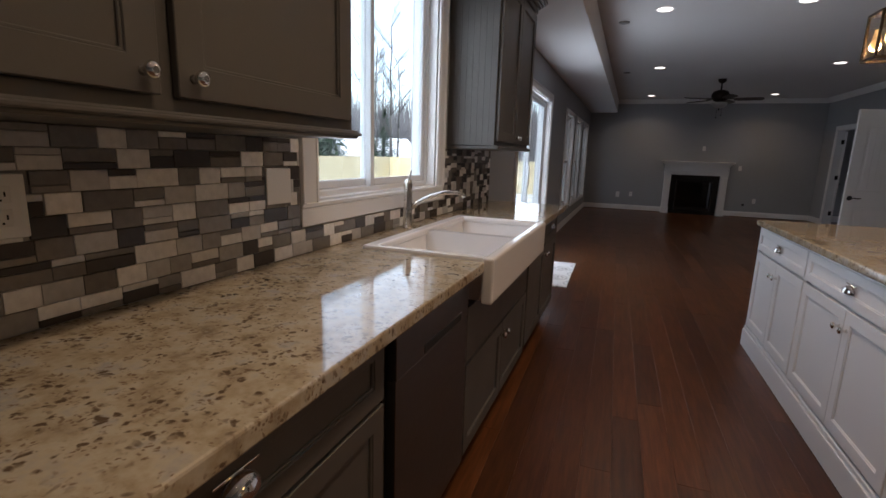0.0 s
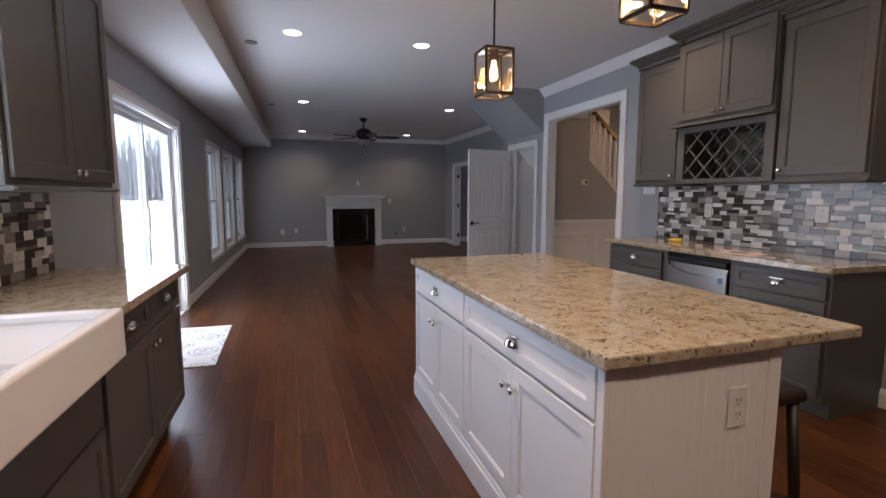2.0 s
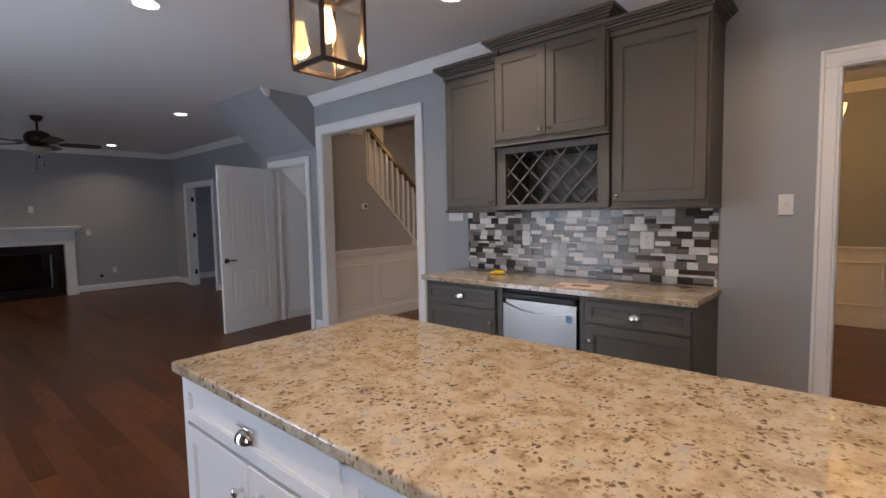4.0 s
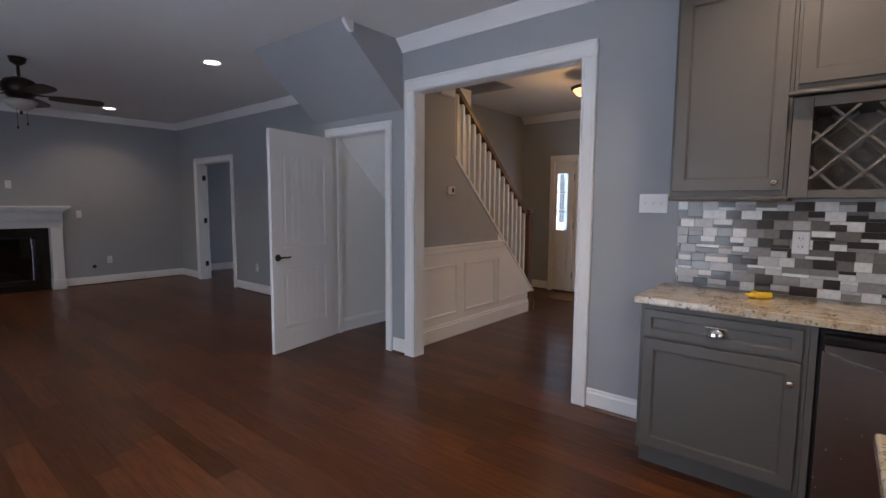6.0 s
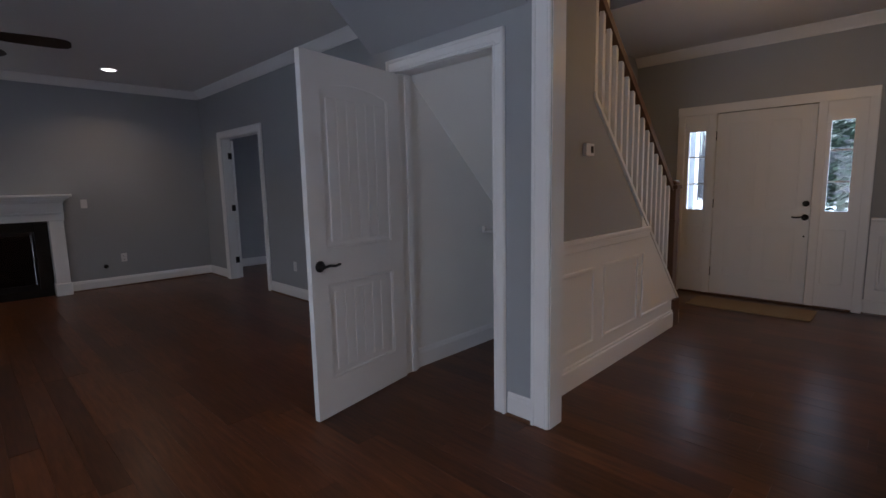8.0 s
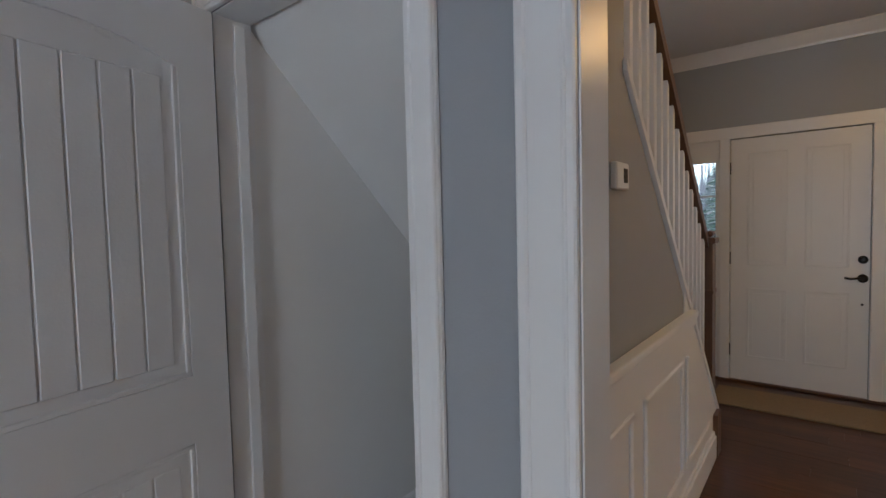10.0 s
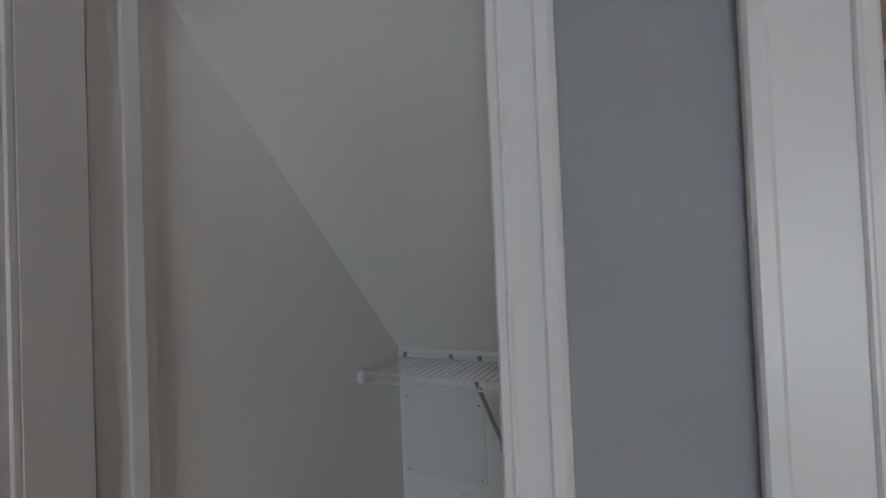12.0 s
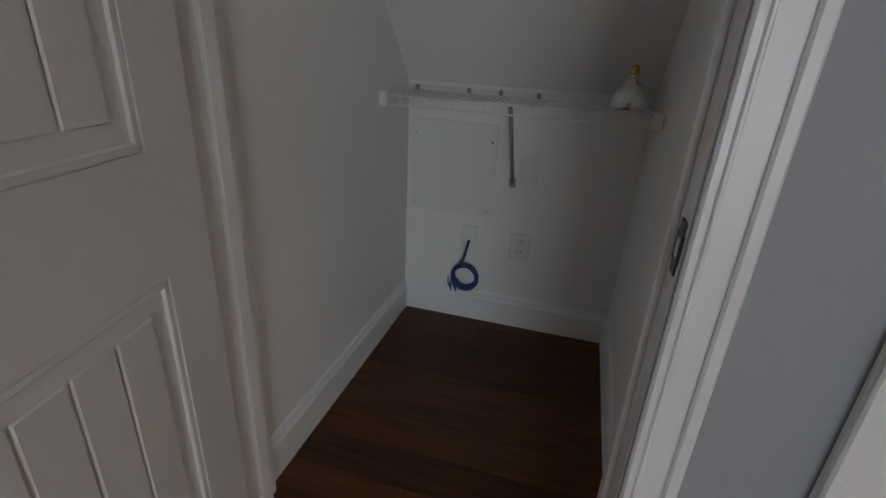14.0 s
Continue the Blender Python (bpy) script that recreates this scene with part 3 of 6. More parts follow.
# ---- windows and glazed doors ----
def window_unit(name, frame_m, s0, s1, z0, z1, kind, label, depth=0.09):
    """A white vinyl window set into its hole: 'slide' has two panes side by side, 'hung' two one above the other."""
    root = framed(name, frame_m)
    tagged(root, label, "window", "", "structure")
    f = 0.034 if "sink" in label else 0.045
    for a, b in (((s0, -0.05, z0), (s0 + f, -0.05 - depth, z1)), ((s1 - f, -0.05, z0), (s1, -0.05 - depth, z1)), ((s0 + f, -0.05, z0), (s1 - f, -0.05 - depth, z0 + f)), ((s0 + f, -0.05, z1 - f), (s1 - f, -0.05 - depth, z1))):
        part("window_frame", bx(a, b, 0.004), M_VINYL, root)
    def sash(a0, a1, b0, b1, d):
        w = 0.034 if "sink" in label else 0.04
        for p, q in (((a0, d, b0), (a0 + w, d - 0.03, b1)), ((a1 - w, d, b0), (a1, d - 0.03, b1)), ((a0 + w, d, b0), (a1 - w, d - 0.03, b0 + w)), ((a0 + w, d, b1 - w), (a1 - w, d - 0.03, b1))):
            part("sash", bx(p, q, 0.003), M_VINYL, root)
        pane = part("pane", bx((a0 + w, d - 0.012, b0 + w), (a1 - w, d - 0.016, b1 - w)), M_GLASS, root)
        pane.visible_shadow = False
    if kind == "slide":
        mid = (s0 + s1) / 2 - 0.05 if "sink" in label else (s0 + s1) / 2
        sash(s0 + f, mid + 0.02, z0 + f, z1 - f, -0.095)
        sash(mid - 0.02, s1 - f, z0 + f, z1 - f, -0.062)
    else:
        mid = (z0 + z1) / 2
        sash(s0 + f, s1 - f, mid - 0.02, z1 - f, -0.095)
        sash(s0 + f, s1 - f, z0 + f, mid + 0.02, -0.062)
    # drywall-side lining boards
    for a, b in (((s0, 0, z0), (s0 + 0.012, -0.05, z1)), ((s1 - 0.012, 0, z0), (s1, -0.05, z1)), ((s0 + 0.012, 0, z1 - 0.012), (s1 - 0.012, -0.05, z1)), ((s0 + 0.012, 0, z0), (s1 - 0.012, -0.05, z0 + 0.012))):
        part("lining", bx(a, b), M_TRIM, root)
    return root


w1 = window_unit("window_1", WEST, *SINKW, "slide", "white sliding window above the kitchen sink")
casing(WEST, *SINKW, 0.16, w=0.11, jamb=False, label="white casing of the sink window")
part("apron", bx((2.375, 0.001, 1.016), (3.785, 0.018, 1.084), 0.003), M_TRIM, w1)
part("sill", bx((2.375, 0.001, 1.084), (3.785, 0.021, 1.104), 0.004), M_TRIM, w1)
for i, (a, b) in enumerate(WINS):
    w = window_unit("window_%d" % (i + 2), WEST, a, b, *WZ, "hung", "tall white double-hung window in the living room")
    casing(WEST, a, b, *WZ, 0.16, w=0.06, jamb=False, label="white casing of a living room window")
    # added grey sheets that tone down the bright living room windows
    for z0, z1 in ((WZ[0] + 0.05, sum(WZ) / 2), (sum(WZ) / 2, WZ[1] - 0.05)):
        part("dimming_sheet", bx((a + 0.046, -0.137, z0), (b - 0.046, -0.138, z1)), M_DIMMER, w, "half-clear grey sheet added to dim the window").visible_shadow = False
    part("sill", bx((a - 0.06, 0.001, WZ[0] - 0.06), (b + 0.06, 0.024, WZ[0] + 0.002), 0.004), M_TRIM, w)
pd = window_unit("door_patio", WEST, *PATIO, "slide", "white sliding glass patio door with a view of snow")
casing(WEST, *PATIO, 0.16, w=0.095, jamb=False, label="white casing of the patio door")
part("door_handle", bx((6.78, -0.060, 0.95), (6.81, -0.035, 1.20), 0.008), M_PLAST, pd)
for i, (a, b) in enumerate(((4.3, 5.75), (1.4, 2.6))):
    w = window_unit("window_dining_%d" % (i + 1), FRONT, a, b, 0.45, 1.97, "hung", "white dining room window on the snowy street")
    # added sheet, cuts the daylight from this window
    part("dimming_sheet", bx((a + 0.046, -0.137, 0.50), (b - 0.046, -0.138, 1.92)), M_DIMMER, w, "half-clear grey sheet added to dim the window").visible_shadow = False
    casing(FRONT, a, b, 0.45, 1.97, 0.16, w=0.09, jamb=False, label="white casing of a dining room window")


# ---- doors ----
def door_leaf(root, w, h, t, mat_, two_panel=True, both=True):
    """A moulded two-panel door leaf: s from 0 (hinge) to w, body from d = 0 back to -t, with planked panels and an arched head."""
    st, rail = 0.115, 0.0
    p1, p2 = (0.967, h - 0.14), (0.22, 0.772)
    core = bx((0, -0.008, 0.008), (w, -t + 0.008, h), 0.0)
    part("core", core, mat_, root)
    for face, d0, d1 in (("front", 0.0, -0.0085), ("back", -t + 0.0085, -t)) if both else (("front", 0.0, -0.0085),):
        bm = bmesh.new()
        box(bm, (0, d0, 0.008), (st, d1, h)), box(bm, (w - st, d0, 0.008), (w, d1, h))
        box(bm, (st, d0, 0.008), (w - st, d1, p2[0])), box(bm, (st, d0, p2[1]), (w - st, d1, p1[0]))
        # arched top rail
        n = 12
        lo = []
        for i in range(n + 1):
            s = st + (w - 2 * st) * i / n
            lo.append((s, p1[1] - 0.05 + 0.05 * math.sin(math.pi * i / n) ** 0.8))
        for (sa, za), (sb, zb) in zip(lo, lo[1:]):
            vs = [bm.verts.new(c) for c in ((sa, d0, za), (sb, d0, zb), (sb, d0, h), (sa, d0, h), (sa, d1, za), (sb, d1, zb), (sb, d1, h), (sa, d1, h))]
            for q in ((0, 1, 2, 3), (7, 6, 5, 4), (0, 4, 5, 1), (1, 5, 6, 2), (2, 6, 7, 3), (3, 7, 4, 0)):
                bm.faces.new([vs[k] for k in q])
        part("stiles_and_rails", bm, mat_, root)
        out = 1 if face == "front" else -1
        base = -0.0085 if face == "front" else -t + 0.0085
        for za, zb in (p1, p2):
            # sticking bead round the panel
            bm = bmesh.new()
            for a, b in (((st, base, za), (st + 0.016, base + out * 0.007, zb - (0.045 if zb > 1 else 0))), ((w - st - 0.016, base, za), (w - st, base + out * 0.007, zb - (0.045 if zb > 1 else 0))), ((st, base, za), (w - st, base + out * 0.007, za + 0.016))) + (() if zb > 1 else (((st, base, zb - 0.016), (w - st, base + out * 0.007, zb)),)):
                box(bm, a, b, 0.005)
            part("panel_bead", bm, mat_, root)
            a0, a1 = st + 0.045, w - st - 0.045
            k = 6
            top = zb - 0.085 if zb > 1 else zb - 0.045
            for i in range(k):
                g = (a1 - a0) / k
                part("plank", bx((a0 + g * i + 0.002, base, za + 0.045), (a0 + g * (i + 1) - 0.002, base + out * 0.006, top), 0.003), mat_, root)


def lever(root, s, z, d, out, mat_, turn=1):
    bm = lathe(bmesh.new(), [(0.032, 0), (0.032, 0.006), (0.026, 0.012), (0.012, 0.016), (0.010, 0.045)], (s, d, z), 20, Matrix.Rotation(radians(-90 * out), 4, "X"))
    tube(bm, [(s, d + out * 0.045, z), (s + turn * 0.03, d + out * 0.048, z + 0.004), (s + turn * 0.07, d + out * 0.05, z - 0.002), (s + turn * 0.105, d + out * 0.05, z + 0.004)], 0.008, 8)
    part("door_handle", bm, mat_, root, "dark bronze lever handle")


# the closet door, standing open into the living room
OPEN = 80
PIVOT = Vector((XE - 0.027, 8.893, 0))
cd = new("door_1")
cd.matrix_world = Matrix.Translation(PIVOT) @ Matrix.Rotation(radians(-OPEN), 4, "Z") @ Matrix.Translation(-PIVOT) @ Matrix.Translation((XE + 0.012, 8.890, 0)) @ Matrix.Rotation(radians(-90), 4, "Z")
tagged(cd, "white planked two-panel closet door standing open", "door", "", "structure")
door_leaf(cd, 0.785, 2.025, 0.035, M_DOORW)
lever(cd, 0.725, 0.885, 0.0, 1, M_BLACK, -1)
lever(cd, 0.725, 0.885, -0.035, -1, M_BLACK, -1)
for z in (1.806, 1.042, 0.27):
    part("hinge", rod(bmesh.new(), (-0.003, -0.039, z - 0.045), (-0.003, -0.039, z + 0.045), 0.007, 10), M_BLACK, cd, "black hinge knuckle")

# the far doorway's door, folded right back into the room behind
FP = Vector((XL + 0.128, FARD[1] - 0.006, 0))
fdo = new("door_2")
fdo.matrix_world = Matrix.Translation(FP) @ Matrix.Rotation(radians(72), 4, "Z")
tagged(fdo, "white two-panel door folded back behind the far doorway", "door", "", "structure")
door_leaf(fdo, 0.76, 2.02, 0.035, M_DOORW)
lever(fdo, 0.70, 0.90, -0.035, -1, M_BLACK, -1)
for z in (1.80, 1.05, 0.28):
    part("hinge", rod(bmesh.new(), (-0.006, 0.004, z - 0.045), (-0.006, 0.004, z + 0.045), 0.008, 10), M_BLACK, fdo, "black hinge knuckle")

# front door with two sidelights
fd = new("door_front")
fd.matrix_world = FRONT
tagged(fd, "white panelled front door between two glazed sidelights", "door", "", "structure")
part("head_casing", bx((6.70, 0.001, 2.043), (8.45, 0.022, 2.14), 0.004), M_TRIM, fd)
for s in (6.70, 7.03 + 0.045, 8.045 + 0.0, 8.37):
    part("mullion", bx((s, -0.09, 0), (s + 0.075, 0.02, 2.052), 0.004), M_TRIM, fd)
for s0, s1 in ((6.775, 7.075), (8.12, 8.37)):
    g0, g1 = (6.865, 7.04) if s0 < 7 else (8.15, 8.325)
    for a, b in (((s0, -0.05, 0.02), (s1, 0.005, 0.98)), ((s0, -0.05, 1.86), (s1, 0.005, 2.05)), ((s0, -0.05, 0.98), (g0, 0.005, 1.86)), ((g1, -0.05, 0.98), (s1, 0.005, 1.86))):
        part("sidelight_board", bx(a, b), M_TRIM, fd)
    part("raised_panel", bx((g0, 0.005, 0.25), (g1, 0.016, 0.80), 0.006), M_TRIM, fd)
    for z in (1.27, 1.575):
        part("glazing_bar", bx((g0, -0.035, z - 0.008), (g1, -0.01, z + 0.008), 0.002), M_TRIM, fd)
    pn = part("pane", bx((g0, -0.024, 0.98), (g1, -0.028, 1.86)), M_GLASS, fd)
    pn.visible_shadow = False
leaf = part("leaf", bx((7.156, -0.05, 0.012), (8.040, -0.008, 2.0385), 0.002), M_DOORW, fd)
# full-size black sheet: puts the shade of the gaps round the leaf in colour
part("gap_shade", bx((7.151, -0.066, 0.006), (8.044, -0.052, 2.0485)), M_DARK, fd, "black sheet added behind the leaf to darken its gaps")
for a, b in ((7.27, 7.54), (7.65, 7.92)):
    for z0, z1 in ((0.22, 0.80), (0.99, 1.92)):
        bm = bmesh.new()
        for p, q in (((a, -0.008, z0), (a + 0.014, -0.002, z1)), ((b - 0.014, -0.008, z0), (b, -0.002, z1)), ((a, -0.008, z0), (b, -0.002, z0 + 0.014)), ((a, -0.008, z1 - 0.014), (b, -0.002, z1))):
            box(bm, p, q, 0.003)
        box(bm, (a + 0.04, -0.008, z0 + 0.04), (b - 0.04, -0.003, z1 - 0.04), 0.004)
        part("panel", bm, M_DOORW, fd)
part("deadbolt", lathe(bmesh.new(), [(0.03, 0), (0.03, 0.012), (0.014, 0.02), (0.012, 0.03)], (7.195, -0.008, 1.055), 18, Matrix.Rotation(radians(-90), 4, "X")), M_BLACK, fd, "dark bronze deadbolt")
lever(fd, 7.195, 0.915, -0.008, 1, M_BLACK, 1)
part("peep_cover", lathe(bmesh.new(), [(0.009, 0), (0.006, 0.008)], (7.195, -0.008, 0.72), 10, Matrix.Rotation(radians(-90), 4, "X")), M_BLACK, fd)
for z in (1.80, 1.05, 0.27):
    part("hinge", rod(bmesh.new(), (8.046, 0.0, z - 0.05), (8.046, 0.0, z + 0.05), 0.008, 8), M_BLACK, fd)
part("threshold", bx((6.78, -0.09, 0), (8.37, 0.03, 0.018), 0.005), M_DKWOOD, fd)


# ---- cabinets ----
def ring(a0, a1, z0, z1, w, d0, d1, bev):
    """A rectangular frame in one piece, w wide, from depth d0 to d1, with softened edges."""
    bm = bmesh.new()
    out, inn = ((a0, z0), (a1, z0), (a1, z1), (a0, z1)), ((a0 + w, z0 + w), (a1 - w, z0 + w), (a1 - w, z1 - w), (a0 + w, z1 - w))
    v = [[bm.verts.new((a, d, z)) for a, z in loop] for d in (d0, d1) for loop in (out, inn)]
    for i in range(4):
        j = (i + 1) % 4
        for p, q in ((0, 1), (1, 3), (3, 2), (2, 0)):
            bm.faces.new((v[p][i], v[p][j], v[q][j], v[q][i]))
    bmesh.ops.recalc_face_normals(bm, faces=bm.faces)
    sharp = [e for e in bm.edges if e.calc_face_angle(0) > 0.5]
    bmesh.ops.bevel(bm, geom=sharp, offset=bev, segments=1, affect="EDGES")
    return bm


def shaker(parent, name, axis_m, a0, a1, z0, z1, material, knob=None, pull=None, frame_w=0.055, thick=0.019):
    """A recessed-panel door or drawer front in the plane d = 0, facing +d: its frame, panel, and knob at (s, z) or cup pull at (s, z)."""
    def b(p, q, bev=0.002):
        bm = bx(p, q, bev)
        bmesh.ops.transform(bm, matrix=axis_m, verts=bm.verts)
        return bm
    fw = min(frame_w, (z1 - z0) * 0.28)
    front = ring(a0, a1, z0, z1, fw, 0.002, thick, 0.002)
    bmesh.ops.transform(front, matrix=axis_m, verts=front.verts)
    dr = part(name, front, material, parent)
    part("panel", b((a0 + fw - 0.002, 0.003, z0 + fw - 0.002), (a1 - fw + 0.002, thick - 0.009, z1 - fw + 0.002), 0.0), material, dr)
    rim = ring(a0 + fw - 0.001, a1 - fw + 0.001, z0 + fw - 0.001, z1 - fw + 0.001, 0.007, thick - 0.010, thick - 0.003, 0.002)
    bmesh.ops.transform(rim, matrix=axis_m, verts=rim.verts)
    part("inner_bead", rim, material, dr)
    if knob:
        bm = lathe(bmesh.new(), [(0.009, 0), (0.006, 0.006), (0.006, 0.012), (0.013, 0.018), (0.0155, 0.024), (0.013, 0.029), (0.006, 0.032)], (knob[0], thick, knob[1]), 16, Matrix.Rotation(radians(-90), 4, "X"))
        bmesh.ops.transform(bm, matrix=axis_m, verts=bm.verts)
        part("knob", bm, M_CHROME, dr, "polished nickel knob")
    if pull:
        bm = bmesh.new()
        n, k = 12, 6
        rows = []
        for i in range(n + 1):
            u = math.pi * i / n
            rows.append([bm.verts.new((pull[0] + 0.043 * math.cos(u) * (1 - 0.10 * j / k), thick + 0.001 + 0.026 * math.sin(math.pi / 2 * j / k) * (0.25 + 0.75 * math.sin(u)), pull[1] - 0.018 + 0.036 * math.sin(u) * math.cos(math.pi / 2 * j / k))) for j in range(k + 1)])
        for p, q in zip(rows, rows[1:]):
            for j in range(k):
                bm.faces.new((p[j], p[j + 1], q[j + 1], q[j])).smooth = True
        box(bm, (pull[0] - 0.047, thick, pull[1] - 0.021), (pull[0] + 0.047, thick + 0.003, pull[1] - 0.016), 0.001)
        box(bm, (pull[0] - 0.047, thick, pull[1] + 0.016), (pull[0] + 0.047, thick + 0.003, pull[1] + 0.021), 0.001)
        bmesh.ops.transform(bm, matrix=axis_m, verts=bm.verts)
        part("cup_pull", bm, M_CHROME, dr, "polished nickel cup pull")
    return dr


def faces_west(x):      # fronts that look towards -x at the plane x
    return Matrix(((0, -1, 0, x), (1, 0, 0, 0), (0, 0, 1, 0), (0, 0, 0, 1)))
def faces_east(x):
    return Matrix(((0, 1, 0, x), (1, 0, 0, 0), (0, 0, 1, 0), (0, 0, 0, 1)))


CT = 0.915
G_BASE, G_UP = "grey base cabinets", "grey wall cabinets"


def base_left(y0, y1, label, drawers=1, doors=2, sink=False, pull_at=None):
    c = thing("base_cabinet", LW, label, "cabinet", G_BASE)
    top = 0.735 if sink else 0.874
    part("body", box(bx((0.002, y0 + 0.001, 0.10), (0.575, y1 - 0.001, top)), (0.002, y0 + 0.001, 0.0), (0.50, y1 - 0.001, 0.10)), M_GREY, c)
    fm = faces_east(0.577)
    g = 0.006
    if sink:
        part("false_front", bx((0.577, y0 + 0.02, 0.505), (0.594, y1 - 0.02, 0.728), 0.002), M_GREY, c)
        mid_y = (y0 + y1) / 2
        shaker(c, "door", fm, y0 + 0.02, mid_y - 0.002, 0.105, 0.495, M_GREY, knob=(mid_y - 0.032, 0.435))
        shaker(c, "door", fm, mid_y + 0.002, y1 - 0.02, 0.105, 0.495, M_GREY, knob=(mid_y + 0.032, 0.435))
        return c
    dw = (y1 - y0 - 0.03) / drawers
    for i in range(drawers):
        a = y0 + 0.015 + dw * i
        shaker(c, "drawer_front", fm, a + g / 2, a + dw - g / 2, 0.692, 0.862, M_GREY, pull=(pull_at or a + dw / 2, 0.79))
    dw = (y1 - y0 - 0.03) / doors
    for i in range(doors):
        a = y0 + 0.015 + dw * i
        ks = a + dw - 0.035 if i % 2 == 0 else a + 0.035
        shaker(c, "door", fm, a + g / 2, a + dw - g / 2, 0.125, 0.680, M_GREY, knob=(ks, 0.62))
    return c


base_left(0.80, 1.945, "grey base cabinet with a wide drawer and cup pull", 1, 2, pull_at=1.45)
base_left(2.575, 3.75, "grey sink base cabinet under the white apron sink", sink=True)
base_left(3.75, 4.90, "grey base cabinet with two drawers and two doors", 2, 2)
base_left(-1.19, 0.80, "grey base cabinet run under granite", 3, 3)

# dishwasher
dw = thing("dishwasher", LW, "dark stainless dishwasher with a pocket handle", "dishwasher")
part("body", bx((0.01, 1.955, 0.10), (0.575, 2.575, 0.868)), M_BLACK, dw)
part("door", bx((0.575, 1.975, 0.11), (0.6035, 2.558, 0.7150), 0.0015), M_DKSTEEL, dw, "brushed dark stainless door")
part("control_strip", bx((0.575, 1.975, 0.716), (0.605, 2.558, 0.862), 0.002), M_DKSTEEL, dw)
part("pocket_handle", bx((0.602, 2.155, 0.722), (0.6065, 2.48, 0.750), 0.002), M_DARK, dw, "dark recessed pocket handle")
part("kick_plate", bx((0.02, 1.95, 0), (0.50, 2.53, 0.10)), M_BLACK, dw)

# left worktop, cut round the sink
def slab(parent, pieces, z0, z1, material):
    for a, b in pieces:
        part("slab", bx((a[0], a[1], z0), (b[0], b[1], z1), 0.005, 2), material, parent)


wt = thing("worktop", LW, "polished beige granite worktop with brown flecks", "worktop")
slab(wt, [((0.002, -1.19), (0.652, 2.588)), ((0.002, 3.722), (0.652, 4.935)), ((0.002, 2.5885), (0.135, 3.7215))], 0.877, CT, M_GRAN)

# apron sink
sk = thing("apron_sink", LW, "white fireclay double-bowl apron-front sink set into granite", "sink")
sx0, sx1, sy0, sy1, szt = 0.138, 0.685, 2.590, 3.720, 0.930
bm = bmesh.new()
box(bm, (sx1 - 0.045, sy0, 0.752), (sx1, sy1, szt), 0.012, 3)
part("apron", bm, M_PORC, sk)
bm = bmesh.new()
box(bm, (sx0, sy0, szt - 0.035), (sx1 - 0.04, sy0 + 0.035, szt), 0.01, 2)
box(bm, (sx0, sy1 - 0.035, szt - 0.035), (sx1 - 0.04, sy1, szt), 0.01, 2)
box(bm, (sx0, sy0 + 0.02, szt - 0.035), (sx0 + 0.06, sy1 - 0.02, szt), 0.01, 2)
part("rim", bm, M_PORC, sk)
part("divider", bx((sx0 + 0.04, 3.140, 0.74), (sx1 - 0.04, 3.170, szt - 0.018), 0.012, 3), M_PORC, sk)
for a, b in ((sy0 + 0.012, 3.143), (3.167, sy1 - 0.012)):
    bm = bmesh.new()
    top = [(sx0 + 0.045, a + 0.012), (sx1 - 0.035, a + 0.012), (sx1 - 0.035, b - 0.012), (sx0 + 0.045, b - 0.012)]
    bot = [(sx0 + 0.075, a + 0.045), (sx1 - 0.065, a + 0.045), (sx1 - 0.065, b - 0.045), (sx0 + 0.075, b - 0.045)]
    v0 = [bm.verts.new((x, y, szt - 0.012)) for x, y in top]
    v1 = [bm.verts.new((x, y, 0.748)) for x, y in bot]
    for i in range(4):
        bm.faces.new((v0[i], v0[(i + 1) % 4], v1[(i + 1) % 4], v1[i]))
    bm.faces.new(v1)
    part("bowl", bm, M_PORC, sk)
    part("drain", lathe(bmesh.new(), [(0.045, 0), (0.045, 0.004), (0.02, 0.006)], (0.40, (a + b) / 2, 0.7485), 18), M_NICK, sk)

# faucet
fc = thing("faucet", LW @ Matrix.Translation((0.075, 3.145, CT)) @ Matrix.Diagonal((1, 1, 0.94, 1)), "brushed nickel single-lever faucet behind the sink", "faucet")
part("body", lathe(bmesh.new(), [(0.030, 0), (0.030, 0.008), (0.024, 0.014), (0.022, 0.12), (0.021, 0.24), (0.017, 0.262), (0.010, 0.268)]), M_NICK, fc)
part("spout", tube(bmesh.new(), [(0.01, 0.0, 0.11), (0.05, 0.015, 0.145), (0.11, 0.03, 0.180), (0.18, 0.05, 0.203), (0.235, 0.065, 0.206), (0.265, 0.075, 0.196), (0.275, 0.078, 0.180)], 0.0125, 12), M_NICK, fc)
part("lever_handle", rod(bmesh.new(), (0, 0, 0.262), (0.015, 0.004, 0.315), 0.006, 8, 0.004), M_NICK, fc)


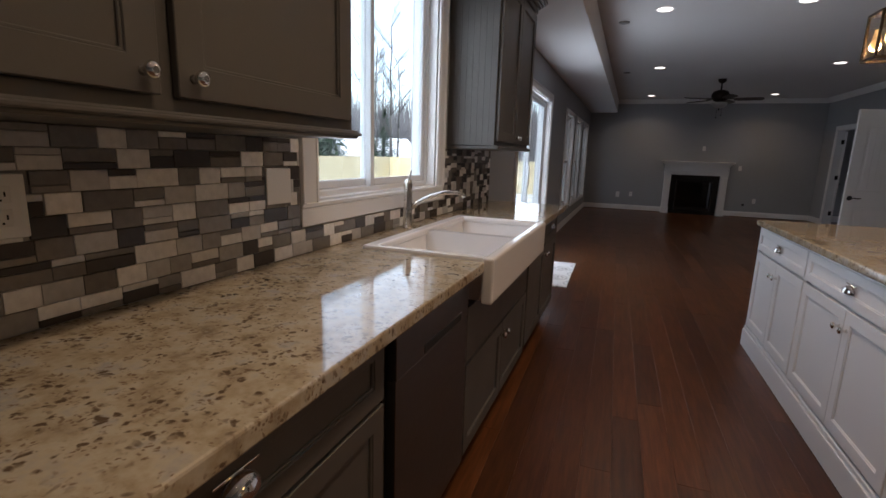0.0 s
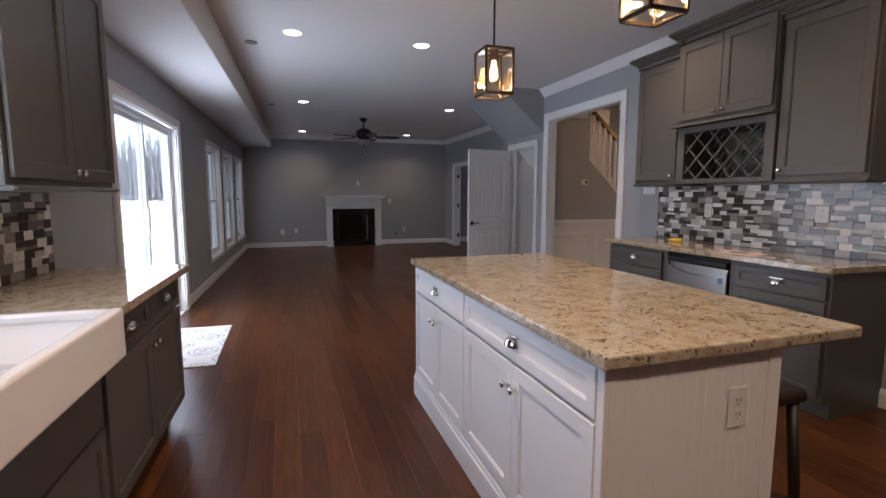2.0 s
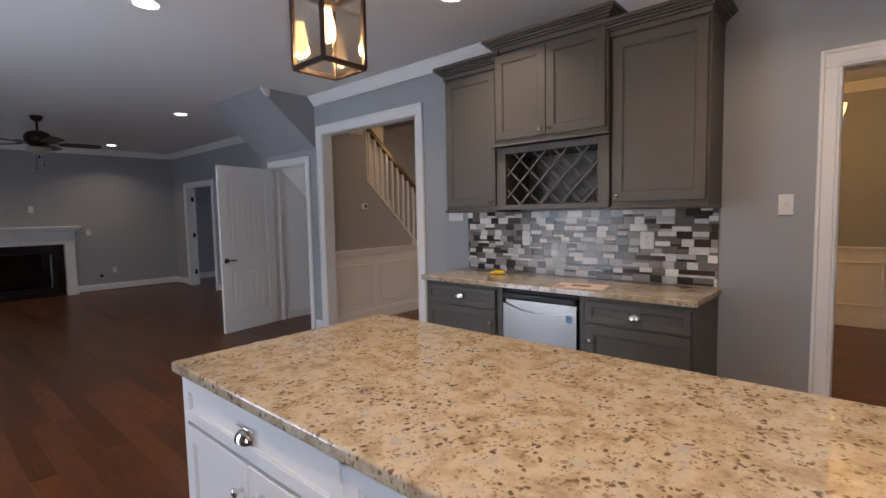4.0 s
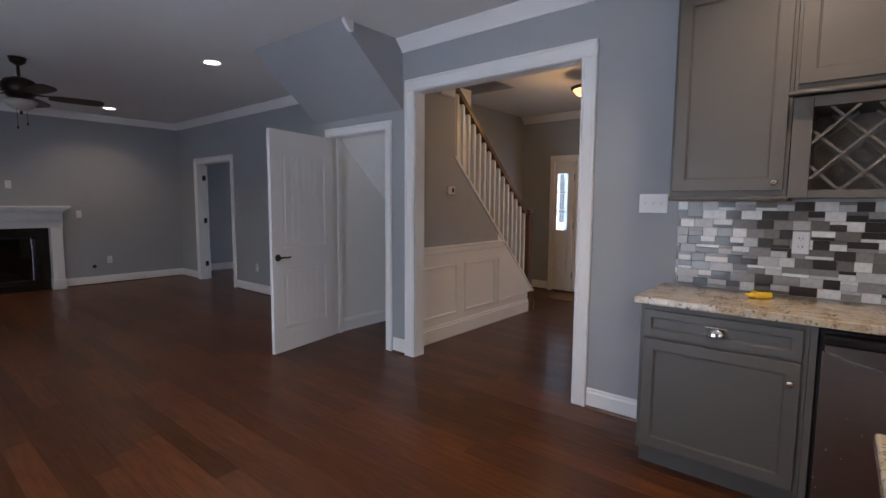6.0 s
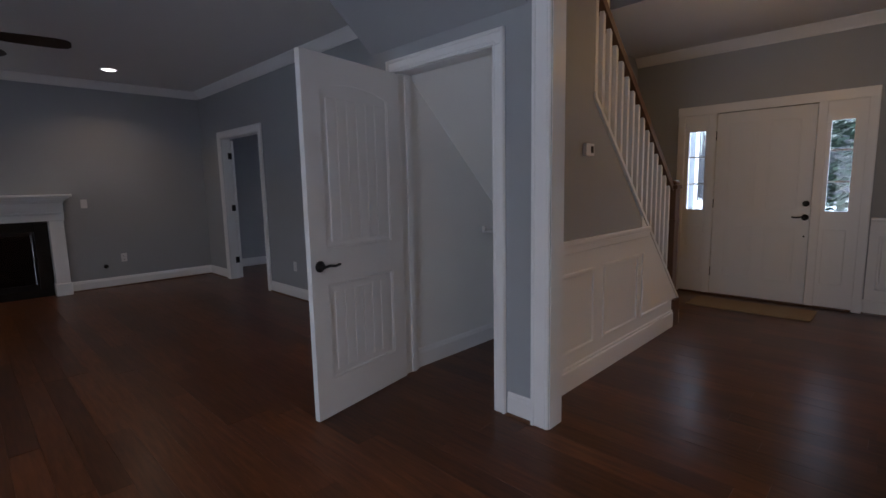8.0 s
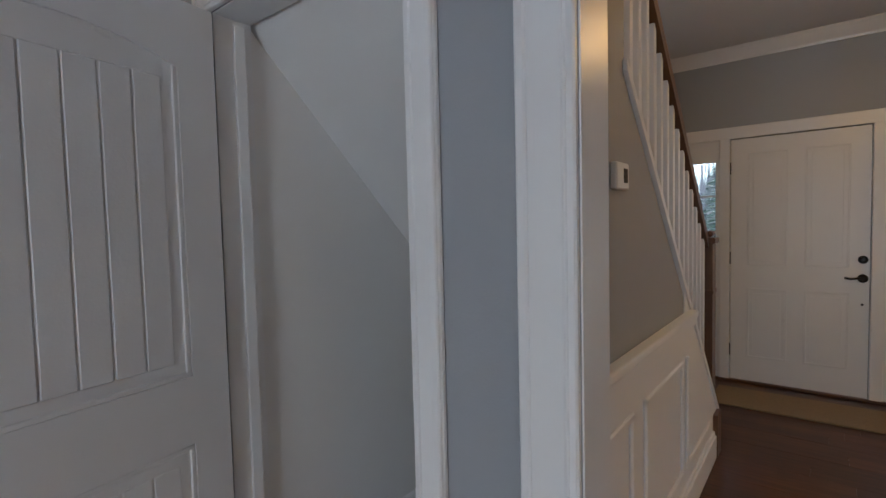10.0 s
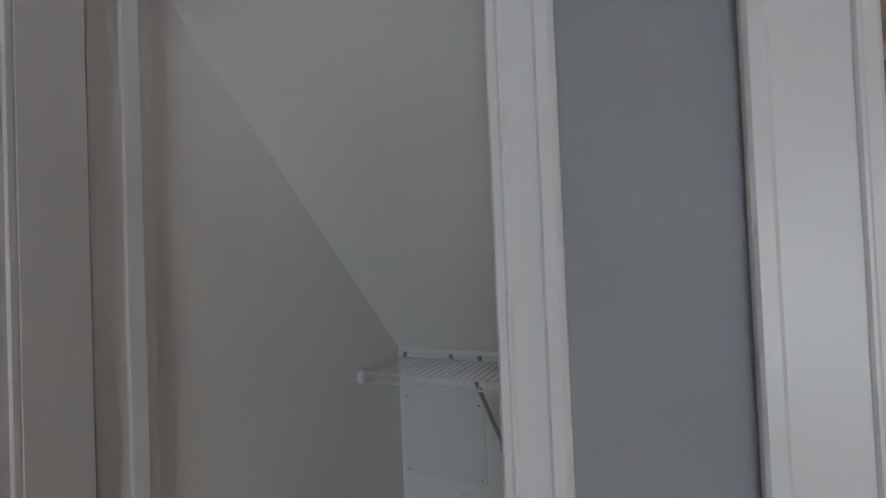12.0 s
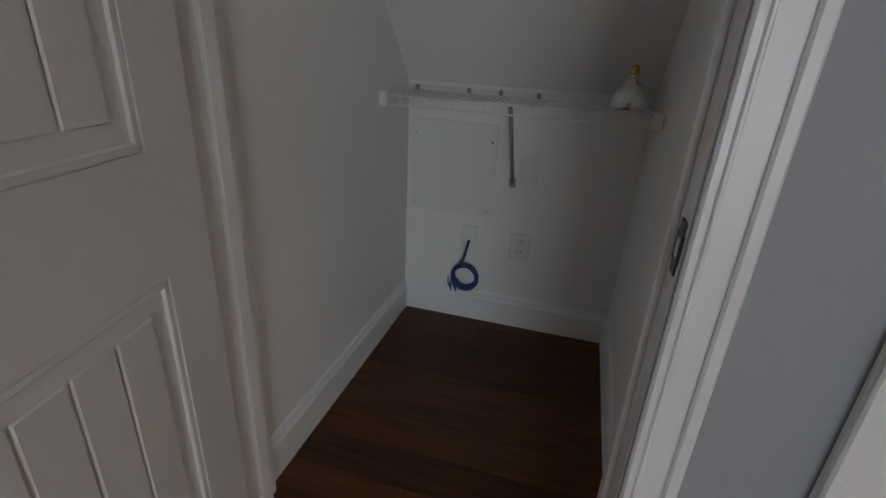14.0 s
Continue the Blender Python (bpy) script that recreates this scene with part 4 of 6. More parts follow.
def wall_cab(m, depth, y0, y1, z0, z1, splits, knobs, label, crown=True, rail=True, gap=0.004):
    """A wall cabinet: body from the wall out to depth, doors split at the given places, light rail and crown."""
    c = thing("wall_cabinet", m, label, "cabinet", G_UP)
    part("body", bx((0.002, y0, z0 + 0.004), (depth - 0.02, y1, z1)), M_GREY, c)
    ed = [y0 + 0.012, *splits, y1 - 0.012]
    for i in range(len(ed) - 1):
        k = knobs[i]
        ks = None if k is None else ((ed[i] + 0.033 + gap / 2) if k < 0 else (ed[i + 1] - 0.033 - gap / 2), z0 + 0.066)
        shaker(c, "door", faces_east(depth - 0.019), ed[i] + gap / 2, ed[i + 1] - gap / 2, z0 + 0.03, z1 - 0.03, M_GREY, knob=ks, frame_w=0.06)
    if "beyond" in label:      # beadboard on the side that faces the window
        for i in range(8):
            g = (depth - 0.024) / 8
            part("side_board", bx((0.003 + g * i, y0 - 0.006, z0 + 0.005), (0.003 + g * (i + 1), y0 - 0.0005, z1 - 0.016), 0.0007), M_GREY, c)
    if rail:
        bm = bx((0.002, y0, z0 - 0.020), (depth + 0.002, y1 + 0.004, z0 + 0.004), 0.004)
        box(bm, (depth - 0.03, y0, z0 - 0.012), (depth + 0.012, y1 + 0.010, z0 - 0.002), 0.003)
        part("light_rail", bm, M_GREY, c)
    if crown:
        bm = bmesh.new()
        steps = [(0.004, z1 - 0.015, z1 + 0.02), (0.018, z1 + 0.02, z1 + 0.035), (0.034, z1 + 0.035, z1 + 0.05), (0.05, z1 + 0.05, z1 + 0.062), (0.062, z1 + 0.062, z1 + 0.085)]
        for o, a, b in steps:
            box(bm, (0.002, y0 - o, a), (depth + o, y1 + o, b), 0.003)
        part("crown", bm, M_GREY, c)
    return c


wall_cab(LW, 0.335, -1.19, 0.0, 1.352, 2.37, [-0.6], [1, -1], "grey recessed-panel wall cabinet over a mosaic backsplash", True)
wall_cab(LW, 0.335, 0.0, 0.96, 1.352, 2.37, [0.45], [1, -1], "grey recessed-panel wall cabinet over a mosaic backsplash", True)
wall_cab(LW, 0.335, 0.965, 2.235, 1.352, 2.37, [1.605], [1, -1], "grey wall cabinet with two wide doors beside the sink window", True, gap=0.036)
wall_cab(LW, 0.335, 3.86, 4.84, 1.352, 2.37, [4.36], [1, -1], "grey wall cabinet with two doors beyond the sink window", True)

# right-hand run
RM = Matrix.Translation((XE, 0, 0)) @ Matrix.Rotation(radians(180), 4, "Z")      # x from the wall into the kitchen: (x, y) -> (XE - x, -y)


def base_right(y0, y1, label, knob_side):
    c = thing("base_cabinet", RM, label, "cabinet", G_BASE)
    a0, a1 = -y1, -y0
    part("body", box(bx((0.002, a0, 0.10), (0.52, a1, 0.874)), (0.002, a0, 0.0), (0.46, a1, 0.10)), M_GREY, c)
    fm = faces_east(0.522)
    shaker(c, "drawer_front", fm, a0 + 0.02, a1 - 0.02, 0.715, 0.850, M_GREY, pull=((a0 + a1) / 2, 0.785))
    kx = a0 + 0.055 if knob_side < 0 else a1 - 0.055
    shaker(c, "door", fm, a0 + 0.02, a1 - 0.02, 0.125, 0.700, M_GREY, knob=(kx, 0.61))
    return c


base_right(4.93, 5.63, "grey base cabinet beside the drinks fridge", 1)
base_right(3.655, 4.29, "grey base cabinet with drawer at the run's end", -1)
wr = thing("worktop", RM, "polished beige granite worktop on the grey bar cabinets", "worktop")
slab(wr, [((0.002, -5.66), (0.558, -3.64))], 0.877, CT, M_GRAN)
part("splash_lip", bx((0.0145, -5.58, CT + 0.0005), (0.02, -3.68, CT + 0.004)), M_GROUT, wr)

fr = thing("drinks_fridge", RM, "stainless under-counter drinks fridge with black top", "fridge")
part("body", bx((0.01, -4.90, 0.005), (0.50, -4.32, 0.860)), M_BLACK, fr)
part("filler", bx((0.01, -4.928, 0.0), (0.52, -4.902, 0.874)), M_GREY, fr)
part("filler", bx((0.01, -4.318, 0.0), (0.52, -4.292, 0.874)), M_GREY, fr)
bm = bmesh.new()
n = 20
def door_top(u):
    return 0.775 - 0.055 * (1 - abs(2 * u - 1) ** 2.2)
for i in range(n):
    u0, u1 = i / n, (i + 1) / n
    ya, yb = -4.885 + 0.55 * u0, -4.885 + 0.55 * u1
    vs = [bm.verts.new(c) for c in ((0.50, ya, 0.06), (0.50, yb, 0.06), (0.50, yb, door_top(u1)), (0.50, ya, door_top(u0)), (0.535, ya, 0.06), (0.535, yb, 0.06), (0.535, yb, door_top(u1)), (0.535, ya, door_top(u0)))]
    for q in ((0, 3, 2, 1), (4, 5, 6, 7), (0, 1, 5, 4), (3, 7, 6, 2), (0, 4, 7, 3), (1, 2, 6, 5)):
        bm.faces.new([vs[k] for k in q])
bmesh.ops.remove_doubles(bm, verts=bm.verts, dist=1e-5)
part("door", bm, M_STEEL, fr, "brushed stainless door with a scooped top")
part("top_cap", bx((0.44, -4.888, 0.80), (0.545, -4.332, 0.848), 0.012, 2), M_BLACK, fr)
part("handle_recess", bx((0.47, -4.88, 0.68), (0.516, -4.34, 0.80), 0.004), M_STEEL, fr, "brushed steel scoop behind the door's upper edge")
part("badge", bx((0.535, -4.405, 0.69), (0.5365, -4.365, 0.735)), mat("blue_sticker", (0.12, 0.25, 0.42), 0.4), fr)

wall_cab(RM, 0.335, -5.575, -5.065, 1.425, 2.475, [], [1], "tall grey wall cabinet with one door beside the opening")
wall_cab(RM, 0.335, -4.205, -3.65, 1.425, 2.475, [], [-1], "tall grey wall cabinet with one door at the run's end")
mid = wall_cab(RM, 0.375, -5.06, -4.21, 1.895, 2.555, [-4.635], [1, -1], "grey two-door wall cabinet above a wine rack")
part("rail_bead", bx((0.34, -5.08, 1.875), (0.40, -4.19, 1.892), 0.004), M_GREY, mid)
# wine rack
wk = thing("wine_rack", RM, "grey wine rack with a diagonal lattice front", "wine rack")
bm = bmesh.new()
for a, b in (((0.01, -5.06, 1.42), (0.34, -4.985, 1.873)), ((0.01, -4.285, 1.42), (0.34, -4.21, 1.873)), ((0.01, -4.985, 1.42), (0.34, -4.285, 1.455)), ((0.01, -4.985, 1.825), (0.34, -4.285, 1.873)), ((0.005, -4.985, 1.455), (0.012, -4.285, 1.825))):
    box(bm, a, b, 0.002)
part("frame", bm, M_GREY, wk)
y0, y1, z0, z1 = -4.985, -4.285, 1.455, 1.825
for sg in (1, -1):
    k = y0 - (z1 - z0)
    while k < y1:
        pts = []
        for yy, zz in ((k, z0), (k + (z1 - z0), z1)):
            pts.append((yy, zz))
        (ya, za), (yb, zb) = pts
        if ya < y0:
            za, ya = za + (y0 - ya), y0
        if yb > y1:
            zb, yb = zb - (yb - y1), y1
        if yb - ya > 0.02:
            if sg < 0:
                ya, yb = y0 + y1 - ya, y0 + y1 - yb
            bm = bmesh.new()
            a, b = Vector((0.318 - 0.01 * (sg < 0), ya, za)), Vector((0.318 - 0.01 * (sg < 0), yb, zb))
            mm = Matrix.Translation((a + b) / 2) @ Matrix.Rotation(math.atan2(b.z - a.z, b.y - a.y), 4, "X")
            r = bmesh.ops.create_cube(bm, size=1, matrix=mm @ Matrix.Diagonal((0.01, (b - a).length, 0.012, 1)))
            part("lattice_bar", bm, M_GREY, wk)
            bm = bmesh.new()
            bmesh.ops.create_cube(bm, size=1, matrix=mm @ Matrix.Translation((-0.235, 0, 0)) @ Matrix.Diagonal((0.01, (b - a).length, 0.012, 1)))
            part("rear_lattice_bar", bm, M_GREY, wk)
        k += 0.16

# island
IX0, IX1, IY0, IY1 = 1.72, 2.36, 2.81, 4.765
isl = thing("kitchen_island", Matrix(), "white recessed-panel kitchen island with beadboard ends", "island")
part("body", bx((IX0 + 0.02, IY0 + 0.012, 0.0), (IX1, IY1 - 0.012, 0.874)), M_ISLE, isl)
bm = bmesh.new()
for a, b in ((IY0, IY0 + 0.035), (3.825, 3.862), (IY1 - 0.035, IY1)):
    box(bm, (IX0, a, 0.0), (IX0 + 0.02, b, 0.874), 0.002)
box(bm, (IX0, IY0 + 0.035, 0.85), (IX0 + 0.02, IY1 - 0.035, 0.874), 0.001)
part("face_frame", bm, M_ISLE, isl)
fmI = faces_west(IX0 + 0.012)
for a, b in ((IY0 + 0.03, 3.83), (3.857, IY1 - 0.03)):
    shaker(isl, "drawer_front", fmI, a, b, 0.715, 0.862, M_ISLE, pull=((a + b) / 2, 0.79), frame_w=0.05)
    m_ = (a + b) / 2
    shaker(isl, "door", fmI, a, m_ - 0.002, 0.165, 0.70, M_ISLE, knob=(m_ - 0.035, 0.615))
    shaker(isl, "door", fmI, m_ + 0.002, b, 0.165, 0.70, M_ISLE, knob=(m_ + 0.035, 0.615))
bm = bx((IX0 - 0.012, IY0 - 0.012, 0), (IX0 + 0.01, IY1 + 0.012, 0.125), 0.003)
box(bm, (IX0 - 0.006, IY0 - 0.006, 0.125), (IX0 + 0.01, IY1 + 0.006, 0.15), 0.005)
part("base_moulding", bm, M_ISLE, isl)
for yy, sg in ((IY0 + 0.0125, -1), (IY1 - 0.0125, 1)):
    k = 16
    w = (IX1 - 0.05 - IX0 - 0.045) / k
    for i in range(k):
        part("beadboard", bx((IX0 + 0.045 + w * i + 0.0001, yy, 0.0), (IX0 + 0.045 + w * (i + 1) - 0.0001, yy + sg * 0.008, 0.874), 0.0022), M_ISLE, isl)
    for a, b in ((IX0 + 0.0205, IX0 + 0.045), (IX1 - 0.05, IX1)):
        part("corner_board", bx((a, yy, 0), (b, yy + sg * 0.0122, 0.874), 0.001), M_ISLE, isl)
wi = thing("worktop", Matrix(), "thick beige granite island top with rounded edges", "worktop")
part("slab", bx((1.692, 2.775, 0.877), (2.655, 4.780, CT), 0.008, 3), M_GRAN, wi)


# ---- floor under everything (rough sheet below the boards) and ground ----
solid("subfloor", bx((-0.6, -1.3, -0.12), (XF + 0.16, 15.0, -0.014)), M_DKWOOD, "dark subfloor under the hardwood boards", "floor")
solid("ground", bx((-300, -300, -1.1), (300, 300, -0.95)), M_SNOW, "snow-covered ground outside", "ground")

# fireplace
fp = thing("fireplace", Matrix.Translation((2.578, YN, 0)), "white mantel round a black stone surround and dark firebox", "fireplace")
for sg in (-1, 1):
    a, b = sorted((sg * 0.70, sg * 0.55))
    part("pilaster", box(bx((a, -0.14, 0), (b, 0.0, 1.08), 0.004), (a - 0.012, -0.155, 0), (b + 0.012, 0, 0.16), 0.005), M_TRIM, fp)
bm = bx((-0.71, -0.15, 0.97), (0.71, 0, 1.22), 0.004)
for o, z0, z1 in ((0.012, 1.055, 1.08), (0.02, 1.20, 1.225), (0.045, 1.225, 1.25), (0.075, 1.25, 1.27)):
    box(bm, (-0.70 - o, -0.15 - o, z0), (0.70 + o, 0, z1), 0.004)
part("frieze", bm, M_TRIM, fp)
part("mantel_shelf", bx((-0.80, -0.26, 1.27), (0.80, 0, 1.305), 0.008), M_TRIM, fp)
bm = bx((-0.545, -0.03, 0), (-0.405, -0.001, 1.0), 0.002)
box(bm, (0.405, -0.03, 0), (0.545, -0.001, 1.0), 0.002)
box(bm, (-0.405, -0.03, 0.84), (0.405, -0.001, 1.0), 0.002)
box(bm, (-0.405, -0.03, 0), (0.405, -0.001, 0.10), 0.002)
part("surround", bm, M_BLKSTONE, fp)
bm = bx((-0.405, 0.42, 0.10), (0.405, 0.44, 0.84))
box(bm, (-0.405, 0.0, 0.08), (0.405, 0.44, 0.10))
part("firebox", bm, M_SOOT, fp)
bm = bmesh.new()
for a, b in (((-0.40, -0.028, 0.10), (-0.375, -0.005, 0.84)), ((0.375, -0.028, 0.10), (0.40, -0.005, 0.84)), ((-0.375, -0.028, 0.80), (0.375, -0.005, 0.84)), ((-0.375, -0.028, 0.10), (0.375, -0.005, 0.17))):
    box(bm, a, b, 0.003)
part("metal_frame", bm, M_BLACK, fp)
part("pane", bx((-0.375, -0.014, 0.17), (0.375, -0.011, 0.80)), M_FGLASS, fp)
for a, b, r in (((-0.25, 0.2, 0.17), (0.27, 0.24, 0.18), 0.05), ((-0.18, 0.14, 0.23), (0.12, 0.28, 0.27), 0.04), ((0.2, 0.12, 0.22), (-0.02, 0.3, 0.31), 0.035)):
    part("log", rod(bmesh.new(), a, b, r, 10), M_LOG, fp)

# recessed lights
def can(x, y, watts):
    c = thing("recessed_light", Matrix.Translation((x, y, ZC)), "lit round recessed ceiling light with white trim", "ceiling light", "recessed ceiling lights")
    bm = bmesh.new()
    lathe(bm, [(0.098, -0.004), (0.098, -0.001), (0.07, -0.001), (0.07, -0.004)], (0, 0, 0), 28)
    part("trim_ring", bm, M_TRIM, c)
    part("lens", lathe(bmesh.new(), [(0.074, -0.0065), (0.074, -0.0042)], (0, 0, 0), 28), M_CAN, c)
    lamp = new("recessed_lamp", bpy.data.lights.new("recessed_lamp", "AREA"))
    lamp.data.shape, lamp.data.size, lamp.data.energy, lamp.data.color = "DISK", 0.12, watts, (1.0, 0.74, 0.48)
    lamp.data.spread = radians(130)
    lamp.matrix_world = Matrix.Translation((x, y, ZC - 0.012))


# (1.0, 3.25), (2.3, 1.4), (3.53, 1.4): unseen lights, added to brighten the kitchen
for x, y, watts in ((1.04, 6.51, 0.9), (2.25, 6.51, 0.9), (1.24, 9.85, 0.9), (3.67, 9.84, 0.9), (1.33, 13.55, 0.8), (3.80, 13.50, 0.8), (3.53, 5.02, 1.5), (3.53, 3.2, 0.9), (0.95, 1.5, 2.2), (1.0, 3.25, 2.0), (2.3, 1.4, 1.8), (3.53, 1.4, 0.3)):
    can(x, y, watts)

# pendants over the island
def pendant(x, y, bottom):
    p = thing("pendant_lantern", Matrix.Translation((x, y, ZC)), "bronze box pendant lantern with a glowing filament bulb", "pendant light", "pendants over the island")
    w, h = 0.079, 0.235
    zb, zt = bottom - ZC, bottom - ZC + h
    for sx in (-w, w):
        for sy in (-w, w):
            part("corner_bar", bx((sx - 0.006, sy - 0.006, zb), (sx + 0.006, sy + 0.006, zt), 0.001), M_BRONZE, p)
    for z in (zb, zt):
        for s in (-w, w):
            part("frame_bar", bx((-w, s - 0.007, z - 0.007), (w, s + 0.007, z + 0.007), 0.001), M_BRONZE, p)
            part("frame_bar", bx((s - 0.007, -w, z - 0.0068), (s + 0.007, w, z + 0.0068), 0.001), M_BRONZE, p)
    for s in (-w, w):
        pn = part("pane", bx((-w + 0.006, s - 0.0015, zb + 0.007), (w - 0.006, s + 0.0015, zt - 0.007)), M_LGLASS, p)
        pn2 = part("pane", bx((s - 0.0015, -w + 0.006, zb + 0.007), (s + 0.0015, w - 0.006, zt - 0.007)), M_LGLASS, p)
        pn.visible_shadow = pn2.visible_shadow = False
    bm = bx((-w, -0.012, zt - 0.004), (w, 0.012, zt + 0.004))
    lathe(bm, [(0.03, zt - 0.05), (0.022, zt - 0.01), (0.03, zt), (0.018, zt + 0.02), (0.008, zt + 0.03)], (0, 0, 0), 16)
    part("socket", bm, M_BRONZE, p)
    part("stem", rod(bmesh.new(), (0, 0, zt), (0, 0, -0.02), 0.006, 10), M_BRONZE, p)
    part("canopy", lathe(bmesh.new(), [(0.02, -0.03), (0.06, -0.02), (0.065, -0.001)], (0, 0, 0), 24), M_BRONZE, p)
    part("bulb", lathe(bmesh.new(), [(0.005, zt - 0.155), (0.017, zt - 0.148), (0.023, zt - 0.128), (0.021, zt - 0.10), (0.014, zt - 0.070), (0.012, zt - 0.045)], (0, 0, 0), 16), M_BULB, p, "glowing amber filament bulb")
    lamp = new("pendant_lamp", bpy.data.lights.new("pendant_lamp", "POINT"))
    lamp.data.energy, lamp.data.color, lamp.data.shadow_soft_size = 3.8, (1.0, 0.60, 0.26), 0.028
    lamp.location = (x, y, ZC + zt - 0.14)


pendant(2.05, 4.30, 1.872)
pendant(2.24, 3.30, 1.975)


# ---- foyer: stairs, rail, wainscot ----
st = thing("staircase", Matrix(), "enclosed staircase rising from the foyer, dark wooden treads", "staircase")
RISE, GO = 0.187, 0.196
for i in range(12):
    x1 = 6.86 - GO * i
    part("tread", bx((x1 - GO - 0.03, YS + 0.101, RISE * (i + 1) - 0.03), (x1 + 0.02, 8.948, RISE * (i + 1)), 0.008), M_DKWOOD, st)
    part("riser", bx((x1 - 0.018, YS + 0.101, RISE * i), (x1, 8.948, RISE * (i + 1) - 0.03)), M_TRIM, st)
sr = thing("stair_railing", Matrix(), "white balusters under a dark wooden handrail on the stairs", "railing")
# skirt cap following the rake
def slanted(x0, x1, z_at, h, y0, y1):
    bm = bmesh.new()
    vs = [bm.verts.new(c) for c in ((x0, y0, z_at(x0)), (x1, y0, z_at(x1)), (x1, y0, z_at(x1) + h), (x0, y0, z_at(x0) + h), (x0, y1, z_at(x0)), (x1, y1, z_at(x1)), (x1, y1, z_at(x1) + h), (x0, y1, z_at(x0) + h))]
    for q in ((0, 1, 2, 3), (7, 6, 5, 4), (0, 4, 5, 1), (1, 5, 6, 2), (2, 6, 7, 3), (3, 7, 4, 0)):
        bm.faces.new([vs[k] for k in q])
    return bm
RZ = lambda x: 1.835 - 0.960 * (x - 5.21)
part("skirt_cap", slanted(5.20, 6.90, RZ, 0.035, YS - 0.014, YS + 0.114), M_TRIM, sr)
HR = lambda x: 2.475 - 0.880 * (x - 5.32)
part("handrail", slanted(5.22, 6.78, HR, 0.065, YS + 0.02, YS + 0.08), M_DKWOOD, sr, "dark stained wooden handrail")
part("half_post", bx((5.175, YS + 0.015, 1.86), (5.235, YS + 0.085, ZC - 0.002), 0.003), M_TRIM, sr)
n = 15
for i in range(n):
    x = 5.30 + (6.70 - 5.30) * i / (n - 1)
    part("baluster", bx((x - 0.016, YS + 0.034, RZ(x) + 0.03), (x + 0.016, YS + 0.066, HR(x) + 0.01), 0.002), M_TRIM, sr)
bm = bx((6.75, YS + 0.0, 0.0), (6.86, YS + 0.11, 1.24), 0.004)
box(bm, (6.735, YS - 0.015, 1.24), (6.875, YS + 0.125, 1.275), 0.006), box(bm, (6.75, YS, 1.275), (6.86, YS + 0.11, 1.315), 0.018, 2)
box(bm, (6.74, YS - 0.030, 0.0), (6.87, YS + 0.122, 0.25), 0.004), box(bm, (6.745, YS - 0.005, 0.95), (6.865, YS + 0.115, 0.975), 0.004)
part("newel_post", bm, M_DKWOOD, sr, "dark stained square newel post")

ws = thing("wainscot", Matrix(), "white panelled wainscot with chair rail beside the stairs", "wainscot")
y = YS
part("backing", bx((XE + 0.14, y - 0.006, 0.0), (6.02, y - 0.001, 0.90)), M_TRIM, ws)
bm = bmesh.new()
v0 = [(6.02, 0.0), (6.89, 0.0), (6.89, 0.222), (6.02, 1.052)]
f = [bm.verts.new((a, y - 0.006, b)) for a, b in v0]
g = [bm.verts.new((a, y - 0.001, b)) for a, b in v0]
bm.faces.new(f), bm.faces.new(g[::-1])
for i in range(4):
    bm.faces.new((f[i], f[(i + 1) % 4], g[(i + 1) % 4], g[i]))
part("raking_backing", bm, M_TRIM, ws)
part("chair_rail", box(bx((XE + 0.14, y - 0.045, 0.93), (6.12, y - 0.001, 0.962), 0.008, 2), (XE + 0.14, y - 0.026, 0.88), (6.14, y - 0.001, 0.93), 0.006), M_TRIM, ws)
part("plinth", box(bx((XE + 0.14, y - 0.026, 0.0), (6.89, y - 0.006, 0.135), 0.004), (XE + 0.14, y - 0.018, 0.135), (6.87, y - 0.006, 0.16), 0.005), M_TRIM, ws)
for a, b in ((4.60, 5.245), (5.375, 5.96)):
    bm = bmesh.new()
    for p, q in (((a, y - 0.02, 0.235), (a + 0.028, y - 0.006, 0.76)), ((b - 0.028, y - 0.02, 0.235), (b, y - 0.006, 0.76)), ((a, y - 0.02, 0.235), (b, y - 0.006, 0.263)), ((a, y - 0.02, 0.732), (b, y - 0.006, 0.76))):
        box(bm, p, q, 0.006)
    part("panel_moulding", bm, M_TRIM, ws)
bm = bmesh.new()
box(bm, (6.03, y - 0.02, 0.235), (6.058, y - 0.006, 0.76), 0.006)
box(bm, (6.03, y - 0.02, 0.235), (6.62, y - 0.006, 0.263), 0.006)
part("panel_moulding", bm, M_TRIM, ws)

# wainscot on the front wall and in the dining room
def wainscot(m, s0, s1, k, label):
    w = framed("wainscot", m)
    tagged(w, label, "wainscot")
    part("backing", bx((s0, 0.001, 0), (s1, 0.006, 0.90)), M_TRIM, w)
    part("chair_rail", box(bx((s0, 0.001, 0.90), (s1, 0.04, 0.93), 0.008), (s0, 0.001, 0.86), (s1, 0.02, 0.90), 0.005), M_TRIM, w)
    part("plinth", bx((s0, 0.006, 0), (s1, 0.022, 0.14), 0.004), M_TRIM, w)
    g = (s1 - s0) / k
    for i in range(k):
        a, b = s0 + g * i + 0.07, s0 + g * (i + 1) - 0.07
        if b - a < 0.05:
            continue
        bm = bmesh.new()
        for p, q in (((a, 0.006, 0.24), (a + 0.026, 0.02, 0.76)), ((b - 0.026, 0.006, 0.24), (b, 0.02, 0.76)), ((a, 0.006, 0.24), (b, 0.02, 0.266)), ((a, 0.006, 0.734), (b, 0.02, 0.76))):
            box(bm, p, q, 0.005)
        part("panel_moulding", bm, M_TRIM, w)
    return w
wainscot(FRONT, 6.30, 6.69, 1, "white panelled wainscot beside the front door")
